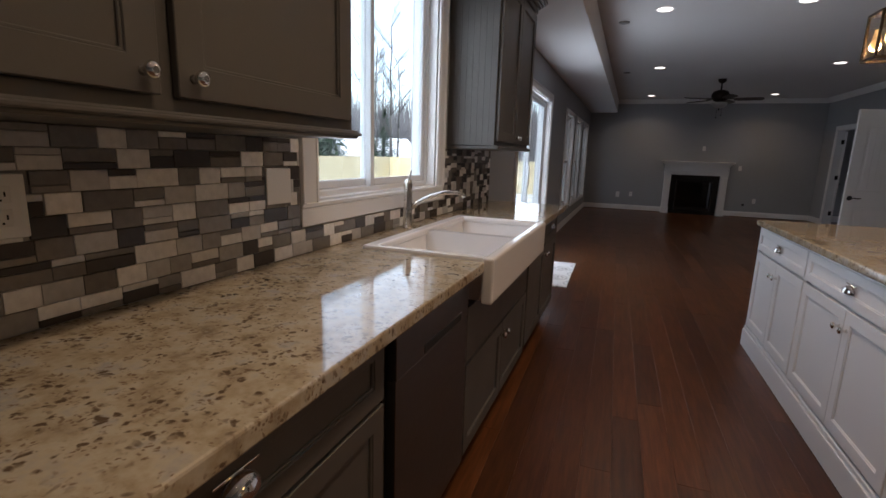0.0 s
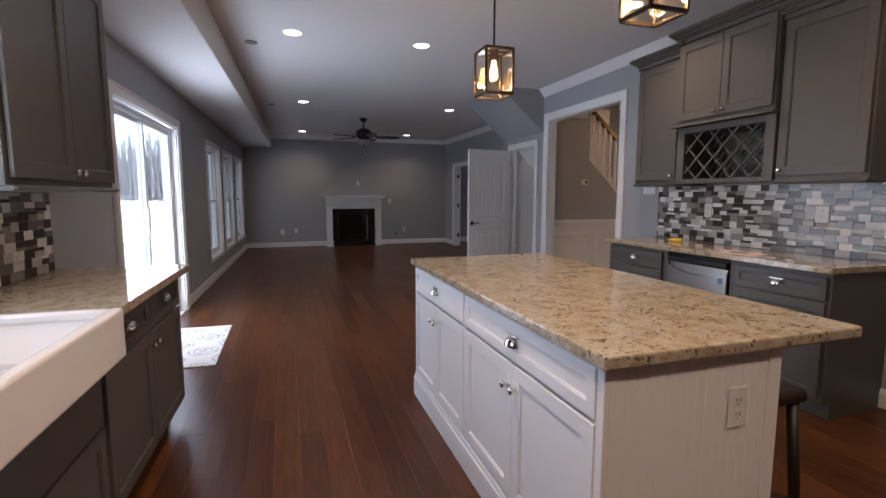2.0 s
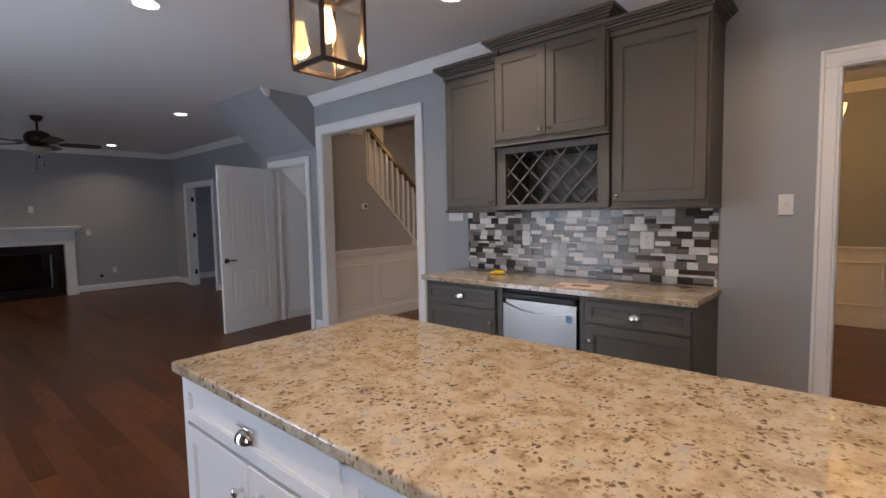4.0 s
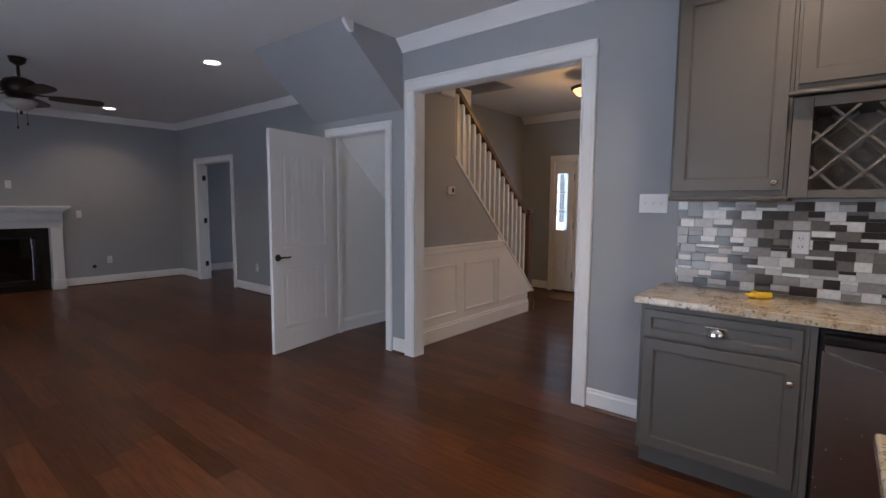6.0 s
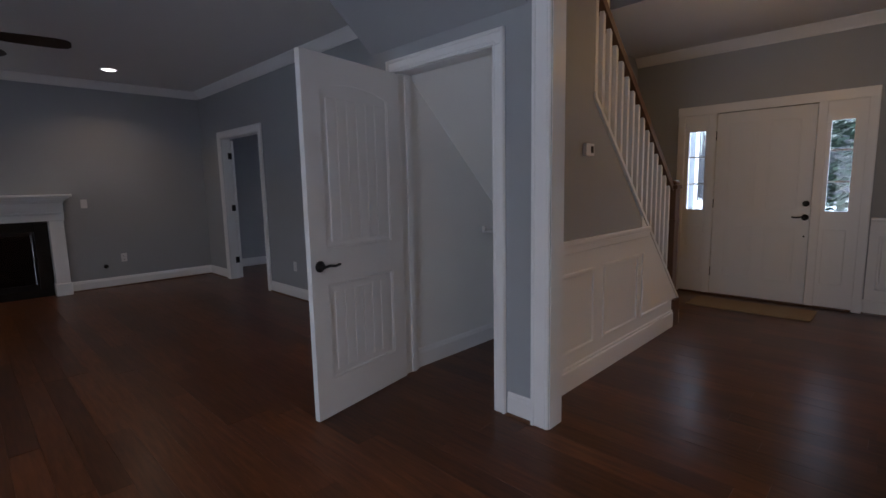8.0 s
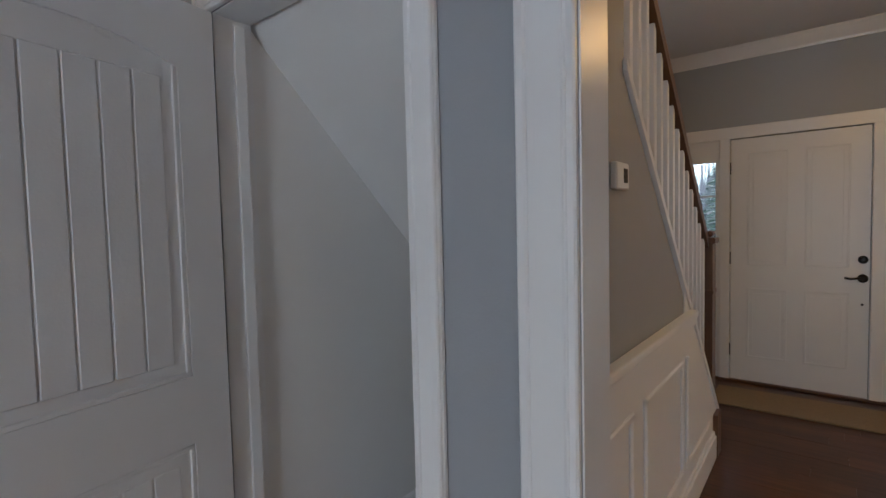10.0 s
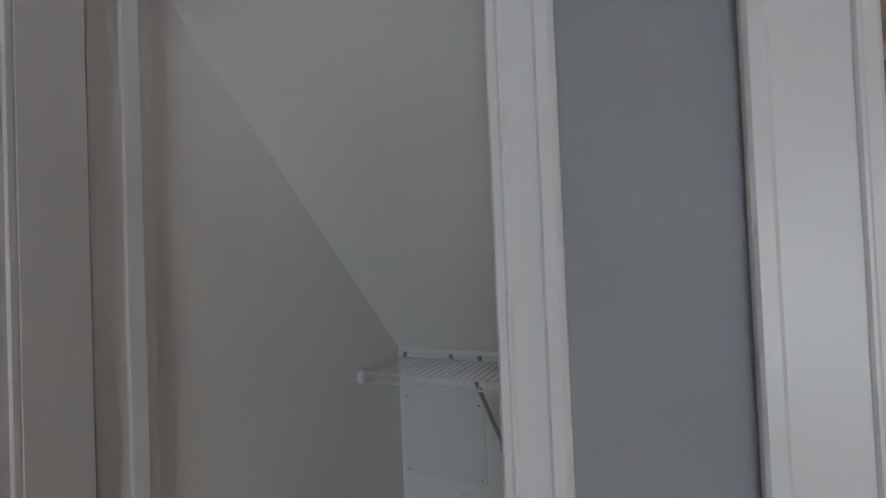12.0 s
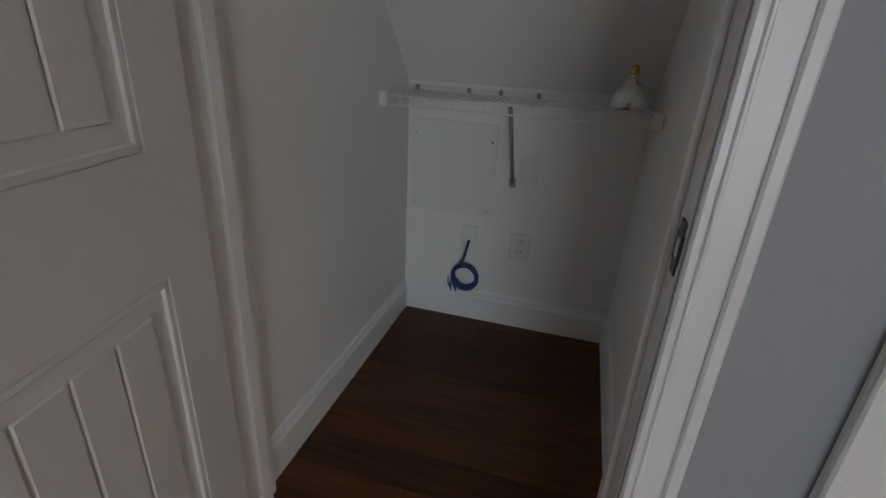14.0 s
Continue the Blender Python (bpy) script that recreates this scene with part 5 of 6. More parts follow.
wainscot(FRONT, -1.1, 1.28, 3, "white panelled wainscot in the dining room")
wainscot(FRONT, 2.72, 4.18, 2, "white panelled wainscot in the dining room")
wainscot(Matrix(((1, 0, 0, 0), (0, -1, 0, YP - 0.12), (0, 0, 1, 0), (0, 0, 0, 1))), 4.56, 5.19, 1, "white panelled wainscot in the dining room")

# foyer ceiling light
fl = thing("flush_ceiling_light", Matrix.Translation((6.42, 7.05, ZC)), "bronze semi-flush ceiling light with an amber glass bowl", "ceiling light")
part("canopy", lathe(bmesh.new(), [(0.03, -0.06), (0.05, -0.04), (0.065, -0.015), (0.065, -0.001)], (0, 0, 0), 24), M_BRONZE, fl)
part("stem", lathe(bmesh.new(), [(0.018, -0.13), (0.022, -0.1), (0.018, -0.06)], (0, 0, 0), 16), M_BRONZE, fl)
part("rim", lathe(bmesh.new(), [(0.165, -0.165), (0.185, -0.155), (0.185, -0.140), (0.15, -0.125), (0.02, -0.120)], (0, 0, 0), 32), M_BRONZE, fl)
part("bowl", lathe(bmesh.new(), [(0.02, -0.245), (0.08, -0.235), (0.13, -0.205), (0.16, -0.166)], (0, 0, 0), 32), M_BOWL, fl, "lit amber glass bowl")
part("finial", lathe(bmesh.new(), [(0.004, -0.275), (0.012, -0.262), (0.010, -0.25), (0.018, -0.246)], (0, 0, 0), 12), M_BRONZE, fl)
lp = new("foyer_lamp", bpy.data.lights.new("foyer_lamp", "POINT"))
lp.data.energy, lp.data.color, lp.data.shadow_soft_size = 1.6, (1.0, 0.58, 0.20), 0.12
lp.location = (6.42, 7.05, ZC - 0.38)

# dining room chandelier
ch = thing("chandelier", Matrix.Translation((6.35, 3.45, ZC + 0.11)), "dark bronze chandelier with lit amber glass shades", "chandelier")
part("canopy", lathe(bmesh.new(), [(0.02, -0.14), (0.06, -0.125), (0.065, -0.111)], (0, 0, 0), 20), M_BRONZE, ch)
part("rod", rod(bmesh.new(), (0, 0, -0.13), (0, 0, -0.75), 0.008, 8), M_BRONZE, ch)
part("hub", lathe(bmesh.new(), [(0.008, -0.95), (0.03, -0.90), (0.02, -0.86), (0.04, -0.80), (0.015, -0.74)], (0, 0, 0), 16), M_BRONZE, ch)
for i in range(5):
    a = 2 * math.pi * i / 5 + 0.4
    c, s = math.cos(a), math.sin(a)
    part("arm", tube(bmesh.new(), [(0.02 * c, 0.02 * s, -0.84), (0.12 * c, 0.12 * s, -0.90), (0.22 * c, 0.22 * s, -0.88), (0.28 * c, 0.28 * s, -0.80)], 0.008, 8), M_BRONZE, ch)
    part("shade", lathe(bmesh.new(), [(0.03, -0.80), (0.06, -0.775), (0.075, -0.73), (0.085, -0.67)], (0.28 * c, 0.28 * s, 0), 18), M_SHADE, ch, "lit amber glass shade")
lp = new("dining_lamp", bpy.data.lights.new("dining_lamp", "POINT"))
lp.data.energy, lp.data.color, lp.data.shadow_soft_size = 8.0, (1.0, 0.54, 0.16), 0.2
lp.location = (6.35, 3.45, ZC - 0.50)

# ceiling fan
fan = thing("ceiling_fan", Matrix.Translation((2.39, 11.2, ZC)), "dark bronze five-blade ceiling fan with a glass light bowl", "ceiling fan")
part("canopy", lathe(bmesh.new(), [(0.025, -0.075), (0.06, -0.05), (0.075, -0.001)], (0, 0, 0), 24), M_BRONZE, fan)
part("downrod", rod(bmesh.new(), (0, 0, -0.06), (0, 0, -0.20), 0.014, 10), M_BRONZE, fan)
part("motor", lathe(bmesh.new(), [(0.05, -0.40), (0.10, -0.385), (0.145, -0.33), (0.15, -0.27), (0.12, -0.22), (0.05, -0.19)], (0, 0, 0), 28), M_BRONZE, fan)
part("light_bowl", lathe(bmesh.new(), [(0.015, -0.515), (0.06, -0.505), (0.11, -0.47), (0.135, -0.425), (0.12, -0.41)], (0, 0, 0), 28), M_FROST, fan, "unlit frosted glass bowl")
part("finial", lathe(bmesh.new(), [(0.005, -0.55), (0.014, -0.535), (0.01, -0.515)], (0, 0, 0), 10), M_BRONZE, fan)
for i in range(5):
    a = 2 * math.pi * i / 5 + 1.10
    m = Matrix.Rotation(a, 4, "Z")
    bm = bmesh.new()
    prof = [(0.22, 0.045), (0.30, 0.062), (0.45, 0.070), (0.60, 0.072), (0.66, 0.060), (0.685, 0.03)]
    up = [bm.verts.new((x, w, -0.355 - 0.22 * w)) for x, w in prof] + [bm.verts.new((x, -w, -0.355 + 0.22 * w)) for x, w in prof[::-1]]
    bm.faces.new(up)
    ex = bmesh.ops.extrude_face_region(bm, geom=bm.faces[:])
    bmesh.ops.translate(bm, vec=(0, 0, -0.008), verts=[v for v in ex["geom"] if isinstance(v, bmesh.types.BMVert)])
    bmesh.ops.transform(bm, matrix=m, verts=bm.verts)
    part("blade", bm, M_FAN, fan)
    bm = bx((0.11, -0.02, -0.352), (0.27, 0.02, -0.343), 0.003)
    bmesh.ops.transform(bm, matrix=m, verts=bm.verts)
    part("blade_iron", bm, M_BRONZE, fan)
for x, y, l in ((0.05, 0.03, 0.12), (-0.04, -0.05, 0.17)):
    part("pull_chain", box(rod(bmesh.new(), (x, y, -0.40), (x, y, -0.50 - l), 0.0022, 6), (x - 0.007, y - 0.007, -0.53 - l), (x + 0.007, y + 0.007, -0.50 - l), 0.004), M_BRONZE, fan)


# ---- plates, switches, small fixtures ----
def plate(m, s, z, kind, label, w=0.072, h=0.116, gang=1):
    """A cover plate on a wall: 'outlet', 'switch' or 'blank'."""
    p = framed("outlet" if kind == "outlet" else "light_switch" if kind == "switch" else "wall_plate", m)
    tagged(p, label, "switch" if kind == "switch" else "outlet" if kind == "outlet" else "plate")
    part("plate", bx((s - w / 2, 0.0005, z - h / 2), (s + w / 2, 0.006, z + h / 2), 0.003), M_PLAST, p)
    for g in range(gang):
        c = s + (g - (gang - 1) / 2) * 0.046
        if kind == "switch":
            part("rocker", box(bx((c - 0.006, 0.006, z - 0.012), (c + 0.006, 0.0075, z + 0.012)), (c - 0.004, 0.007, z - 0.004), (c + 0.004, 0.016, z + 0.008), 0.002), M_PLAST, p)
        elif kind == "outlet":
            for dz in (-0.022, 0.022):
                part("socket", bx((c - 0.017, 0.006, z + dz - 0.016), (c + 0.017, 0.008, z + dz + 0.016), 0.003), M_PLAST, p)
                part("slot", box(box(bx((c - 0.009, 0.008, z + dz - 0.004), (c - 0.006, 0.0084, z + dz + 0.007)), (c + 0.006, 0.008, z + dz - 0.003), (c + 0.009, 0.0084, z + dz + 0.006)), (c - 0.002, 0.008, z + dz - 0.012), (c + 0.002, 0.0084, z + dz - 0.008)), M_DARK, p)
    return p


TI = 0.014     # tile face off the wall
def off(m, d):
    return m @ Matrix.Translation((0, d, 0))
plate(off(WEST, TI), 1.485, 1.173, "outlet", "white outlet plate on the mosaic backsplash", w=0.088, h=0.125)
plate(off(WEST, TI), 2.256, 1.173, "blank", "wide white blank plate on the mosaic backsplash", w=0.120, h=0.120)
plate(EAST, 5.745, 1.392, "switch", "white three-gang light switch beside the cabinets", w=0.165, gang=3)
plate(EAST, 3.33, 1.415, "switch", "white light switch beside the dining opening")
plate(off(EAST, TI), 5.01, 1.195, "outlet", "white outlet on the bar backsplash")
plate(off(EAST, TI), 4.08, 1.197, "outlet", "white outlet on the bar backsplash", w=0.09)
plate(EASTL, 11.65, 0.39, "outlet", "white outlet low on the living room wall")
plate(NORTH, 3.53, 1.17, "switch", "white switch beside the mantel")
plate(NORTH, 3.92, 0.40, "outlet", "white outlet low on the fireplace wall")
plate(NORTH, 1.13, 0.42, "outlet", "white outlet low on the fireplace wall")
plate(NORTH, 0.81, 0.40, "blank", "pale cable plate low on the fireplace wall", w=0.09, h=0.14)
plate(NORTH, 2.70, 1.62, "blank", "white plate above the mantel")
plate(FRONT, 6.42, 1.36, "switch", "white light switch by the front door", w=0.12, gang=2)
plate(Matrix(((-1, 0, 0, 0), (0, -1, 0, IY0 - 0.0005), (0, 0, 1, 0), (0, 0, 0, 1))) @ Matrix.Translation((0, -0.003, 0)), -2.19, 0.70, "outlet", "white outlet plate on the island's beadboard end", h=0.125)
th = framed("thermostat", STAIRW)
tagged(th, "white wall thermostat with a dark display on the stair wall", "thermostat")
part("body", bx((5.075, 0.001, 1.475), (5.185, 0.022, 1.555), 0.004), M_PLAST, th)
part("display", bx((5.135, 0.022, 1.495), (5.170, 0.0235, 1.538), 0.001), M_DARK, th)
cc = framed("door_chime", STAIRW)
tagged(cc, "white door chime box high on the stair wall", "door chime")
part("cover", bx((4.93, 0.001, 2.43), (5.14, 0.05, 2.62), 0.008), M_PLAST, cc)
for x, y in ((0.66, 6.92), (0.74, 10.24)):
    v = thing("ceiling_vent", Matrix.Translation((x, y, ZC)), "small round ceiling vent", "vent")
    part("ring", lathe(bmesh.new(), [(0.03, -0.018), (0.055, -0.012), (0.06, -0.001)], (0, 0, 0), 20), M_PLASTG, v)
cb = framed("cable_loop", NORTH)
tagged(cb, "short dark cable loop hanging out above the mantel", "cable")
part("cable", tube(bmesh.new(), [(2.40 + 0.06 * math.cos(a / 10 * 2 * math.pi), 0.012, 1.55 + 0.055 * math.sin(a / 10 * 2 * math.pi)) for a in range(9)], 0.007, 6), M_PLASTG, cb)
gv = framed("gas_valve", NORTH)
tagged(gv, "small dark gas key valve low beside the mantel", "valve")
part("key", lathe(bmesh.new(), [(0.028, 0.001), (0.028, 0.008), (0.008, 0.012), (0.007, 0.04)], (3.70, 0, 0.30), 14, Matrix.Rotation(radians(-90), 4, "X")), M_BLACK, gv)
ds = thing("door_stop", Matrix.Translation((XE + 0.02, 9.158, 0.07)), "small dark spring door stop on the baseboard", "door stop")
part("spring", rod(bmesh.new(), (0, 0, 0), (-0.01, 0.07, 0), 0.008, 8), M_BLACK, ds)

# things on the bar worktop
pp = thing("flyer", Matrix.Translation((3.99, 4.36, CT + 0.0008)) @ Matrix.Rotation(radians(12), 4, "Z"), "pale pink printed flyer lying on the granite", "paper")
part("sheet", bx((-0.11, -0.16, 0), (0.11, 0.16, 0.0012)), M_PAPER, pp)
part("printed_block", bx((-0.02, -0.06, 0.0013), (0.05, 0.06, 0.0017)), M_PRINT, pp)
for i in range(4):
    part("printed_bar", bx((-0.09 + i * 0.028, 0.09, 0.0013), (-0.075 + i * 0.028, 0.15, 0.0017)), M_PRINT, pp)
ye = thing("tape_measure", Matrix.Translation((4.21, 5.147, CT + 0.0005)) @ Matrix.Rotation(radians(35), 4, "Z"), "small yellow plastic tool on the granite", "tool")
part("case", box(bx((-0.03, -0.045, 0), (0.03, 0.04, 0.035), 0.012, 3), (-0.02, 0.03, 0.004), (0.02, 0.07, 0.024), 0.008, 2), M_YEL, ye)
part("grip", bx((-0.015, -0.03, 0.034), (0.015, 0.02, 0.038), 0.002), M_BLACK, ye)

# stool under the island's overhang
so = thing("bar_stool", Matrix.Translation((2.545, 3.09, 0)), "dark wooden backless stool under the island top", "stool")
part("seat", bx((-0.15, -0.15, 0.585), (0.15, 0.15, 0.635), 0.018, 3), M_DKSTOOL, so)
for sx in (-1, 1):
    for sy in (-1, 1):
        part("leg", rod(bmesh.new(), (0.115 * sx, 0.115 * sy, 0.59), (0.145 * sx, 0.15 * sy, 0.0), 0.021, 10, 0.017), M_DKSTOOL, so)
    part("stretcher", rod(bmesh.new(), (0.138 * sx, -0.14, 0.17), (0.138 * sx, 0.14, 0.17), 0.011, 8), M_DKSTOOL, so)
part("stretcher", rod(bmesh.new(), (-0.135, -0.138, 0.22), (0.135, -0.138, 0.22), 0.011, 8), M_DKSTOOL, so)
part("stretcher", rod(bmesh.new(), (-0.135, 0.138, 0.22), (0.135, 0.138, 0.22), 0.011, 8), M_DKSTOOL, so)

# door mats
dm = thing("doormat", Matrix.Translation((7.90, 7.56, 0)), "tan coir doormat inside the front door", "doormat")
part("mat", bx((-0.22, -0.55, 0.0), (0.22, 0.53, 0.014), 0.005), M_MAT, dm)
M_RUG = mat("pale_rug", (0.62, 0.60, 0.57), 0.9, 0, 0.05, 30, 0.5, 250)
t, b = M_RUG.node_tree, M_RUG.node_tree.nodes["Principled BSDF"]
vo = tex(t, "Voronoi", 3.3, stretched(t, 1, 1, 0))
vo.inputs["Randomness"].default_value = 0
vo.inputs["Vector"].links[0].from_node.inputs["Rotation"].default_value[2] = 0.785
wv = t.nodes.new("ShaderNodeMath")
wv.operation = "SINE"
mu = t.nodes.new("ShaderNodeMath")
mu.operation = "MULTIPLY_ADD"
mu.inputs[1].default_value = 42
t.links.new(vo.outputs["Distance"], mu.inputs[0]), t.links.new(mu.outputs[0], wv.inputs[0])
fil = tex(t, "Noise", 28, stretched(t, 1, 1, 0), 2)
m7 = t.nodes.new("ShaderNodeMath")
m7.operation = "MULTIPLY"
m7.inputs[1].default_value = 9
t.links.new(fil.outputs[0], m7.inputs[0]), t.links.new(m7.outputs[0], mu.inputs[2])
rings = ramp(t, wv.outputs[0], [(0.2, (0, 0, 0)), (0.7, (1, 1, 1))])
disc = ramp(t, vo.outputs["Distance"], [(0.36, (1, 1, 1)), (0.43, (0, 0, 0))])
t.links.new(mix(t, mix(t, 1.0, rings, disc, "MULTIPLY"), (0.70, 0.69, 0.67), (0.34, 0.32, 0.31)), b.inputs["Base Color"])
rg = thing("rug", Matrix.Translation((0.01, 6.35, 0)), "pale rug with a grey swirl pattern by the patio door", "rug")
part("rug_body", bx((-0.36, -0.60, 0.0), (0.36, 0.60, 0.010), 0.004), M_RUG, rg)

# ---- closet contents ----
sh = thing("wire_shelf", Matrix(), "white wire shelf on the closet's back wall", "shelf")
SZ = 0.965
part("wall_cleat", bx((CX - 0.016, CY0 + 0.01, SZ - 0.012), (CX - 0.001, CY1 - 0.004, SZ + 0.018), 0.004), M_TRIM, sh)
for x, z in ((CX - 0.03, SZ), (5.44, SZ - 0.004), (5.315, SZ), (5.308, SZ - 0.03)):
    part("long_wire", rod(bmesh.new(), (x, CY0 + 0.012, z), (x, CY1 - 0.01, z), 0.0035, 8), M_TRIM, sh)
for i in range(34):
    y = CY0 + 0.025 + (CY1 - CY0 - 0.05) * i / 33
    part("cross_wire", tube(bmesh.new(), [(CX - 0.025, y, SZ + 0.003), (5.318, y, SZ + 0.003), (5.309, y, SZ - 0.003), (5.307, y, SZ - 0.030)], 0.0018, 5), M_TRIM, sh)
for y in (8.42, 8.56, 8.68, 8.885):
    part("clip", bx((CX - 0.024, y - 0.008, SZ + 0.002), (CX - 0.014, y + 0.008, SZ + 0.022), 0.003), M_PLASTG, sh)
for y0, y1 in ((CY1 - 0.03, CY1 - 0.001), (CY0 + 0.001, CY0 + 0.03)):
    part("end_bracket", bx((5.295, y0, SZ - 0.038), (5.335, y1, SZ + 0.012), 0.005), M_PLAST, sh)
part("brace", rod(bmesh.new(), (5.335, 8.482, SZ - 0.012), (CX - 0.006, 8.482, 0.645), 0.0075, 8), M_PLASTG, sh, "grey diagonal support brace")
part("brace_foot", bx((CX - 0.012, 8.47, 0.625), (CX - 0.001, 8.494, 0.662), 0.003), M_PLASTG, sh)

fb = thing("flood_bulb", Matrix.Translation((5.42, 8.121, SZ + 0.006)), "silvered reflector flood bulb standing face down on the shelf", "light bulb")
part("glass", lathe(bmesh.new(), [(0.050, 0), (0.058, 0.006), (0.058, 0.02), (0.050, 0.05), (0.034, 0.072), (0.018, 0.085), (0.015, 0.098)], (0, 0, 0), 28), M_CLEARB, fb)
part("neck", lathe(bmesh.new(), [(0.0155, 0.097), (0.0150, 0.104)], (0, 0, 0), 16), M_CHROME, fb)
part("screw_base", lathe(bmesh.new(), [(0.0135, 0.104), (0.0142, 0.108), (0.0128, 0.112), (0.0142, 0.116), (0.0128, 0.120), (0.0135, 0.126), (0.006, 0.133)], (0, 0, 0), 16), M_BRASS, fb)

pnl = framed("wiring_panel", CLB)
tagged(pnl, "white structured-wiring panel cover on the closet wall", "panel cover")
part("cover", bx((8.555, 0.001, 0.485), (8.91, 0.006, 0.86), 0.002), M_PLAST, pnl)
for s, z in ((8.575, 0.505), (8.89, 0.505), (8.575, 0.79), (8.89, 0.80)):
    part("screw", lathe(bmesh.new(), [(0.004, 0.006), (0.003, 0.0075)], (s, 0, z), 8, Matrix.Rotation(radians(-90), 4, "X")), M_BLACK if s < 8.6 and z > 0.7 else M_PLASTG, pnl)
plate(CLB, 8.425, 0.703, "blank", "pale blank plate on the closet wall", w=0.075, h=0.12)
plate(CLB, 8.425, 0.375, "outlet", "white outlet low on the closet wall", w=0.08)
plate(CLB, 8.64, 0.385, "blank", "white cable plate on the closet wall", w=0.07, h=0.11)
ca = framed("network_cable", CLB)
tagged(ca, "coiled blue network cable hanging from a wall plate", "cable")
pts = [(8.638, 0.010, 0.372), (8.640, 0.024, 0.355), (8.645, 0.030, 0.325), (8.652, 0.030, 0.292), (8.665, 0.030, 0.270)]
part("lead", tube(bmesh.new(), pts, 0.0065, 8), M_BLUE, ca)
for k in range(6):
    r = 0.052 + 0.0045 * (k % 3)
    pts = [(8.642 + r * 0.95 * math.cos(2 * math.pi * i / 28 + 0.5 * k), 0.016 + 0.006 * (k % 4), 0.212 + r * math.sin(2 * math.pi * i / 28 + 0.5 * k) - 0.002 * k) for i in range(29)]
    part("coil", tube(bmesh.new(), pts, 0.0045, 6), M_BLUE, ca)
for k in range(6):
    a = 8.68 + 0.007 * k
    part("loose_end", tube(bmesh.new(), [(a - 0.01 + 0.012 * (k % 2), 0.022, 0.19), (a, 0.024, 0.16), (a - 0.006 * (k % 3), 0.026, 0.128 + 0.006 * (k % 3))], 0.003, 6), M_BLUE, ca)

# door stop on the baseboard by the closet door
ds = thing("door_stop", Matrix.Translation((XE - 0.015, 9.12, 0.055)), "dark bronze door stop screwed into the baseboard", "door stop")
part("rod", rod(bmesh.new(), (0, 0, 0), (-0.06, 0, 0), 0.004, 8), M_BRONZE, ds)
part("tip", rod(bmesh.new(), (-0.06, 0, 0), (-0.075, 0, 0), 0.008, 10), M_BLACK, ds)


# ---- outside ----
rnd = random.Random(4)
fe = thing("fence", Matrix(), "raw pine board fence round the snowy yard", "fence")
def fence_run(a, b, h):
    a, b = Vector(a), Vector(b)
    d = b - a
    n = int(d.length / 0.145)
    u = d.normalized()
    w = Vector((-u.y, u.x))
    me = {}
    for i in range(n):
        p = a + u * (i + 0.5) * 0.145
        k = i % 5
        if k not in me:
            bm = bmesh.new()
            hh = h + (0, 0.02, -0.015, 0.01, 0.03)[k]
            box(bm, (-0.069, -0.009, 0), (0.069, 0.009, hh))
            me[k] = mesh_of("board", bm, M_FENCE)
        ob = new("board", me[k])
        ob.parent = fe
        ob.matrix_world = Matrix.Translation((p.x, p.y, -0.96)) @ Matrix.Rotation(math.atan2(u.y, u.x), 4, "Z")
    for z in (-0.5, 0.35):
        bm = bx((0, 0.012, z), (d.length, 0.05, z + 0.09))
        bmesh.ops.transform(bm, matrix=Matrix.Translation((a.x, a.y, 0)) @ Matrix.Rotation(math.atan2(u.y, u.x), 4, "Z"), verts=bm.verts)
        part("rail", bm, M_FENCE, fe)
fence_run((-13.5, -4), (-13.5, 30), 1.95)
fence_run((-13.5, 30), (-1, 30), 1.95)


def bare_tree(x, y, h, seed):
    """A leafless tree: a tapered trunk, limbs and many fine twigs."""
    r = random.Random(seed)
    t = thing("bare_tree", Matrix.Translation((x, y, -0.96)), "tall leafless winter tree beyond the fence", "tree", "bare trees")
    trunk, crown = bmesh.new(), bmesh.new()
    p, rad = Vector((0, 0, 0)), h * 0.014
    k = 7
    for i in range(k):
        q = p + Vector((r.uniform(-0.15, 0.15), r.uniform(-0.15, 0.15), h / k))
        rod(trunk, p, q, rad, 7, rad * 0.82)
        if i >= 1:
            for j in range(4 if i > 2 else 2):
                a = r.uniform(0, 2 * math.pi)
                l = h * r.uniform(0.12, 0.26) * (1.1 - i / k * 0.6)
                e = q + Vector((math.cos(a) * l * 0.65, math.sin(a) * l * 0.65, l * 0.8))
                rod(crown, q, e, rad * 0.34, 5, rad * 0.14)
                for m in range(6):
                    f = q.lerp(e, r.uniform(0.3, 1.0))
                    a2 = a + r.uniform(-1.3, 1.3)
                    l2 = l * r.uniform(0.3, 0.65)
                    g = f + Vector((math.cos(a2) * l2 * 0.6, math.sin(a2) * l2 * 0.6, l2 * r.uniform(0.4, 1)))
                    rod(crown, f, g, rad * 0.16, 3, rad * 0.08)
                    for w in range(4):
                        f2 = f.lerp(g, r.uniform(0.3, 1.0))
                        l3 = l2 * r.uniform(0.3, 0.6)
                        a3 = a2 + r.uniform(-1.2, 1.2)
                        rod(crown, f2, f2 + Vector((math.cos(a3) * l3 * 0.6, math.sin(a3) * l3 * 0.6, l3 * r.uniform(0.3, 1))), rad * 0.09, 3, rad * 0.05)
        p, rad = q, rad * 0.82
    part("trunk", trunk, M_BARK, t)
    part("crown", crown, M_BARK, t)


